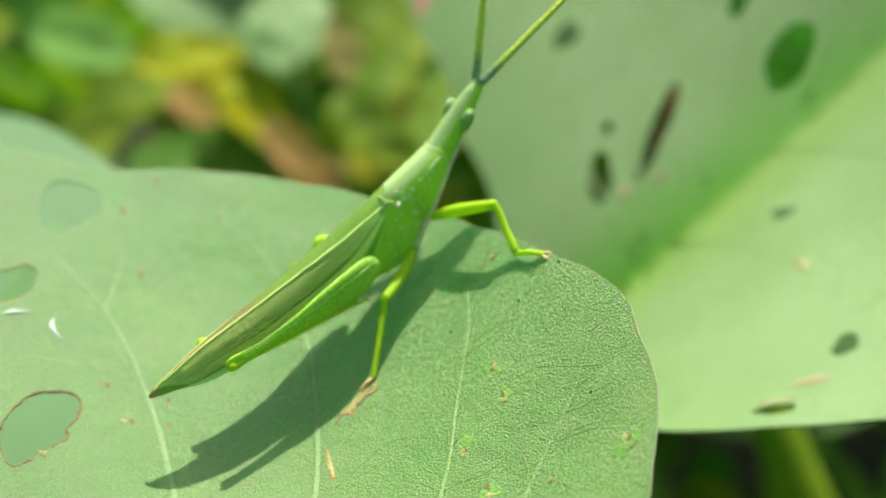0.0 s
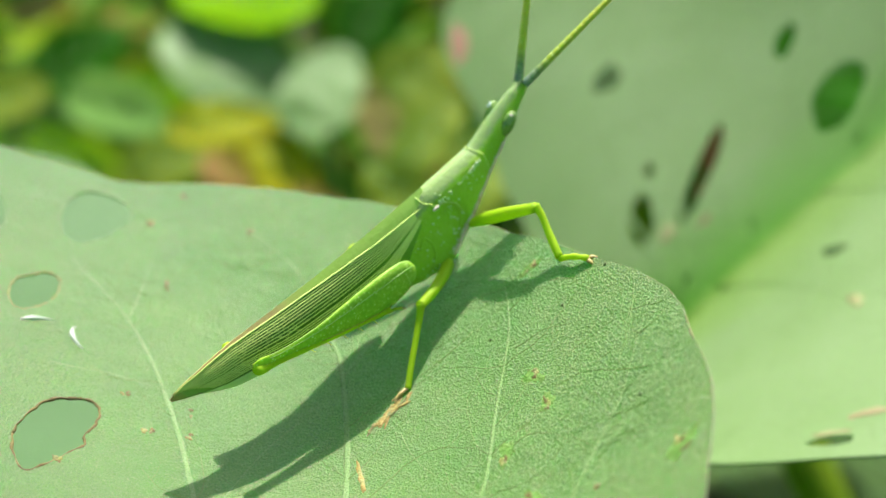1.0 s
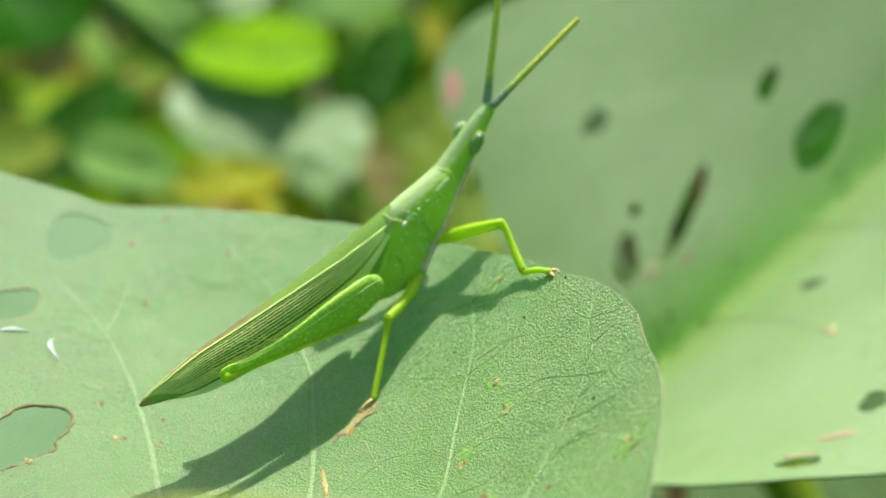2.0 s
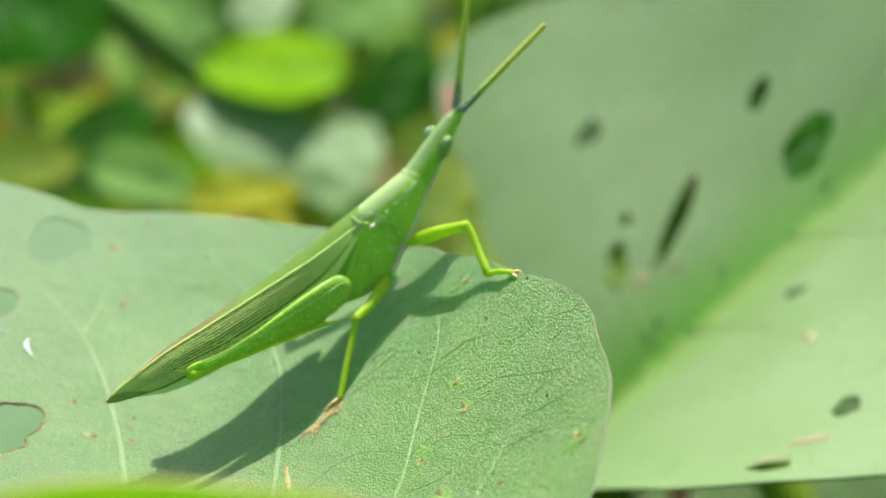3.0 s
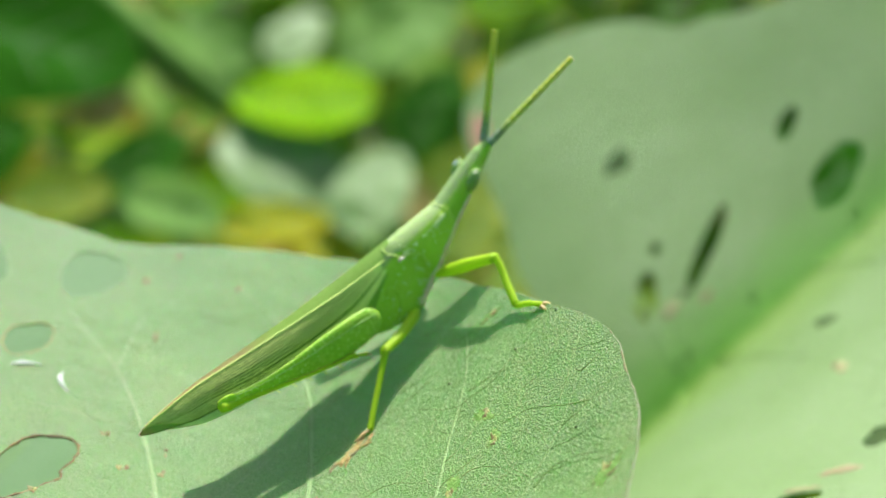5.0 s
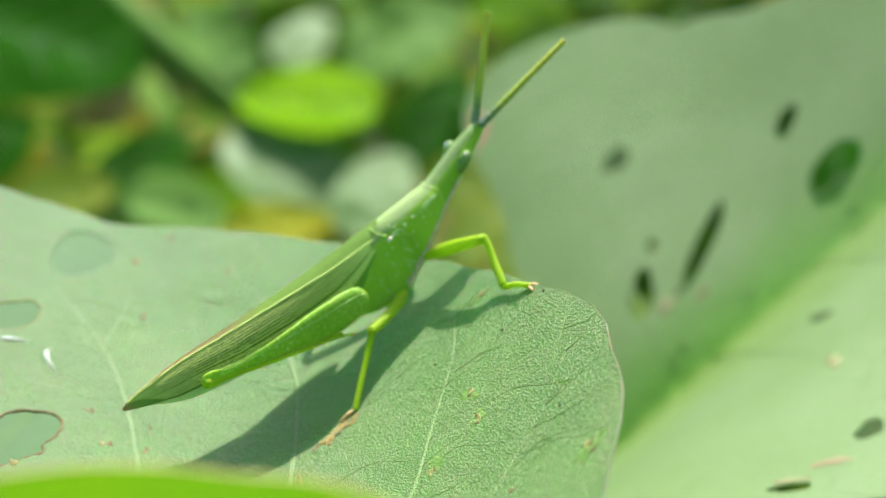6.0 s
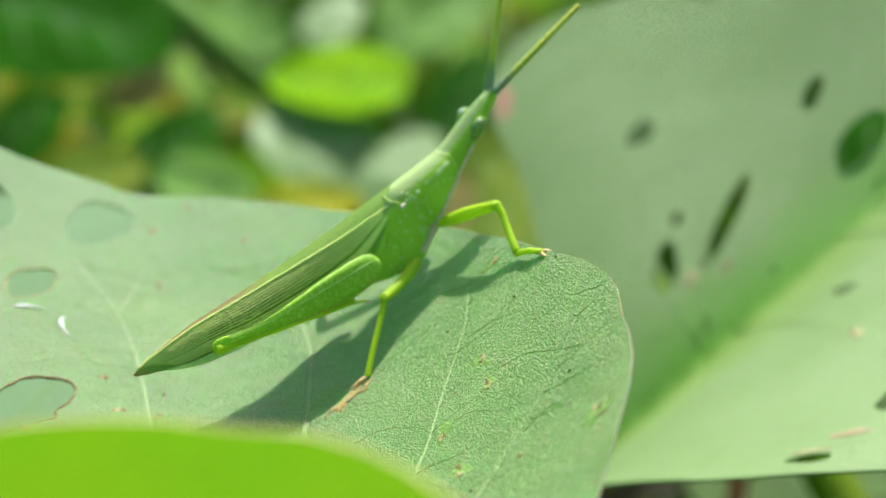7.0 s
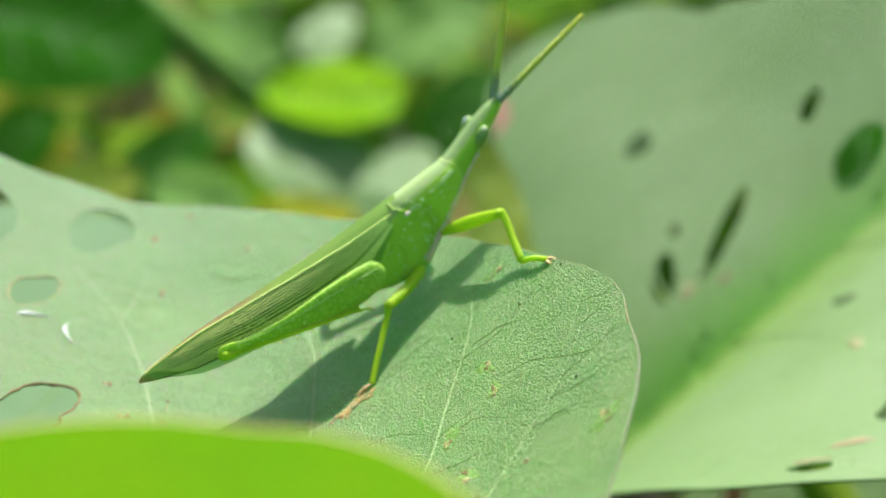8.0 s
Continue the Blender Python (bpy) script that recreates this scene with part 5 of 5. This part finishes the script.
    pts = smooth_line([(-3.0, 1.0, 2.4), (0, 0, 0), (3.2, -1.0, -2.4), (6.5, -1.8, -5.0), (9.0, -2.2, -10), (9.6, -2.3, -22)], 8)
    mesh_ob("stalk", *tube([Vector(p) * CM for p in pts], [0.006] * len(pts), 10), STEM, stem)
    red = thing("weed", (3.74, 20.6, 20.0), "reddish upright weed stem", "weed")
    pts = smooth_line([(-0.5, 0.6, -20.0), (-0.2, 0.2, -8), (-0.02, 0, 0), (0, 0, 3.2), (0, 0, 5.6)], 8)
    mesh_ob("stalk", *tube([Vector(p) * CM for p in pts], [0.0019] * len(pts), 10), PINK, red)
    stalk = thing("weed", (5.8, 17.6, 19.3), "dull yellow-green slanting weed stem", "weed")
    pts = smooth_line([(-2.0, 3.2, 3.0), (0, 0, 0), (2.6, -3.0, -6), (3.2, -4, -19)], 8)
    mesh_ob("stalk", *tube([Vector(p) * CM for p in pts], [0.004] * len(pts), 10), OLIVE, stalk)


weeds()


def undergrowth():
    """Uncountable small weed leaves filling the distance."""
    g = Graph("mixed weed leaves")
    rnd = g.nodes.new("ShaderNodeNewGeometry").outputs["Random Per Island"]
    col = g.ramp(rnd, [(0.0, (0.03, 0.11, 0.003)), (0.3, (0.05, 0.16, 0.003)), (0.5, (0.09, 0.22, 0.006)), (0.66, (0.14, 0.24, 0.03)), (0.78, (0.16, 0.32, 0.003)), (0.9, (0.26, 0.25, 0.006)), (1.0, (0.18, 0.13, 0.02))])
    col = g.mix(g.math("MULTIPLY", g.noise(80.0, 3.0), 0.4), col, (0.05, 0.12, 0.01))
    mat = g.surface(col, 0.6, g.bump(g.noise(600.0, 3.0), 0.3, 0.0005), 0.04, col, 0.3)
    rng = random.Random(31)
    verts, faces = [], []
    nx, ny = 5, 3
    for k in range(5200):
        y = rng.uniform(24, 150)
        x = rng.uniform(-0.55, 0.5) * (y + 15)
        top = 4 + 12 * min(1.0, max(0.0, (y - 24) / 18)) + 0.05 * max(0, y - 45)
        if -1.0 < x < 16 and y < 34:
            top = 3
        z = rng.uniform(0.5, top)
        ln, wd = rng.uniform(1.4, 3.8), rng.uniform(0.8, 2.2)
        m = facing(x, y, z, rng.uniform(0, 360), rng.uniform(15, 85), rng.uniform(-50, 50))
        b = len(verts)
        for i in range(nx + 1):
            t = i / nx
            w = wd * (math.sin(math.pi * (0.04 + 0.93 * t)) ** 0.8) * 0.5
            for j in range(-1, 2):
                verts.append(m @ (Vector((ln * t, w * j, -0.12 * ln * t * t + 0.15 * w * abs(j))) * CM))
        for i in range(nx):
            for j in range(2):
                a = b + i * 3 + j
                faces.append((a, a + 3, a + 4, a + 1))
    for k in range(420):   # taller leaves added beside and above, out of view, to shade the ground
        x, y, z = rng.uniform(2, 26), rng.uniform(40, 62), rng.uniform(26, 34)
        ln, wd = rng.uniform(3.0, 5.0), rng.uniform(2.0, 3.4)
        m = facing(x, y, z, rng.uniform(0, 360), rng.uniform(55, 100), rng.uniform(-50, 50))
        b = len(verts)
        for i in range(nx + 1):
            t = i / nx
            w = wd * (math.sin(math.pi * (0.04 + 0.93 * t)) ** 0.8) * 0.5
            for j in range(-1, 2):
                verts.append(m @ (Vector((ln * t, w * j, -0.12 * ln * t * t + 0.15 * w * abs(j))) * CM))
        for i in range(nx):
            for j in range(2):
                a = b + i * 3 + j
                faces.append((a, a + 3, a + 4, a + 1))
    for k in range(4200):   # the same low weeds go on all round
        r, az = rng.uniform(0.02, 1.0) ** 0.5 * 320, rng.uniform(0, 360)
        x, y, z = r * math.sin(radians(az)), r * math.cos(radians(az)), rng.uniform(0.5, 9)
        if r < 30 or (y > 0 and abs(x) < 0.6 * (y + 15) and y < 150):
            continue
        ln, wd = rng.uniform(3, 7), rng.uniform(2, 4)
        m = facing(x, y, z, rng.uniform(0, 360), rng.uniform(15, 85), rng.uniform(0, 360))
        b = len(verts)
        for i in range(nx + 1):
            t = i / nx
            w = wd * (math.sin(math.pi * (0.04 + 0.93 * t)) ** 0.8) * 0.5
            for j in range(-1, 2):
                verts.append(m @ (Vector((ln * t, w * j, -0.12 * ln * t * t + 0.15 * w * abs(j))) * CM))
        for i in range(nx):
            for j in range(2):
                a = b + i * 3 + j
                faces.append((a, a + 3, a + 4, a + 1))
    tagged(mesh_ob("undergrowth", verts, faces, mat), "dense low weeds in many greens", "weeds", kind="stuff")


undergrowth()


def unseen_weeds():
    """Taller weeds added out of view, beside and behind the viewer, for green fill light and shade from there."""
    g = Graph("unseen weed leaves")
    rnd = g.nodes.new("ShaderNodeNewGeometry").outputs["Random Per Island"]
    col = g.ramp(rnd, [(0.0, (0.06, 0.26, 0.006)), (0.5, (0.09, 0.33, 0.010)), (1.0, (0.14, 0.40, 0.02))])
    col = g.mix(g.math("MULTIPLY", g.noise(30.0, 3.0), 0.4), col, (0.07, 0.24, 0.01))
    mat = g.surface(col, 0.6, g.bump(g.noise(300.0, 3.0), 0.3, 0.001), 0.05, (0.07, 0.62, 0.02), 0.45)
    rng = random.Random(53)
    verts, faces = [], []
    for k in range(2300):
        az = rng.uniform(40, 320)
        el = rng.uniform(-24, 38)
        r = rng.uniform(70, 130)
        x, y, z = r * math.sin(radians(az)) * math.cos(radians(el)), r * math.cos(radians(az)) * math.cos(radians(el)), max(2.0, 36 + r * math.sin(radians(el)))
        ln, wd = rng.uniform(7, 13), rng.uniform(5, 8)
        m = facing(x, y, z, rng.uniform(0, 360), rng.uniform(20, 90), rng.uniform(0, 360))
        b = len(verts)
        for i in range(6):
            t = i / 5
            w = wd * (math.sin(math.pi * (0.04 + 0.93 * t)) ** 0.8) * 0.5
            for j in range(-1, 2):
                verts.append(m @ (Vector((ln * (t - 0.5), w * j, -0.12 * ln * t * t + 0.15 * w * abs(j))) * CM))
        for i in range(5):
            for j in range(2):
                a = b + i * 3 + j
                faces.append((a, a + 3, a + 4, a + 1))
    tagged(mesh_ob("unseen_weeds", verts, faces, mat), "added unseen weeds round the place, for green fill light", "weeds", kind="stuff")


unseen_weeds()
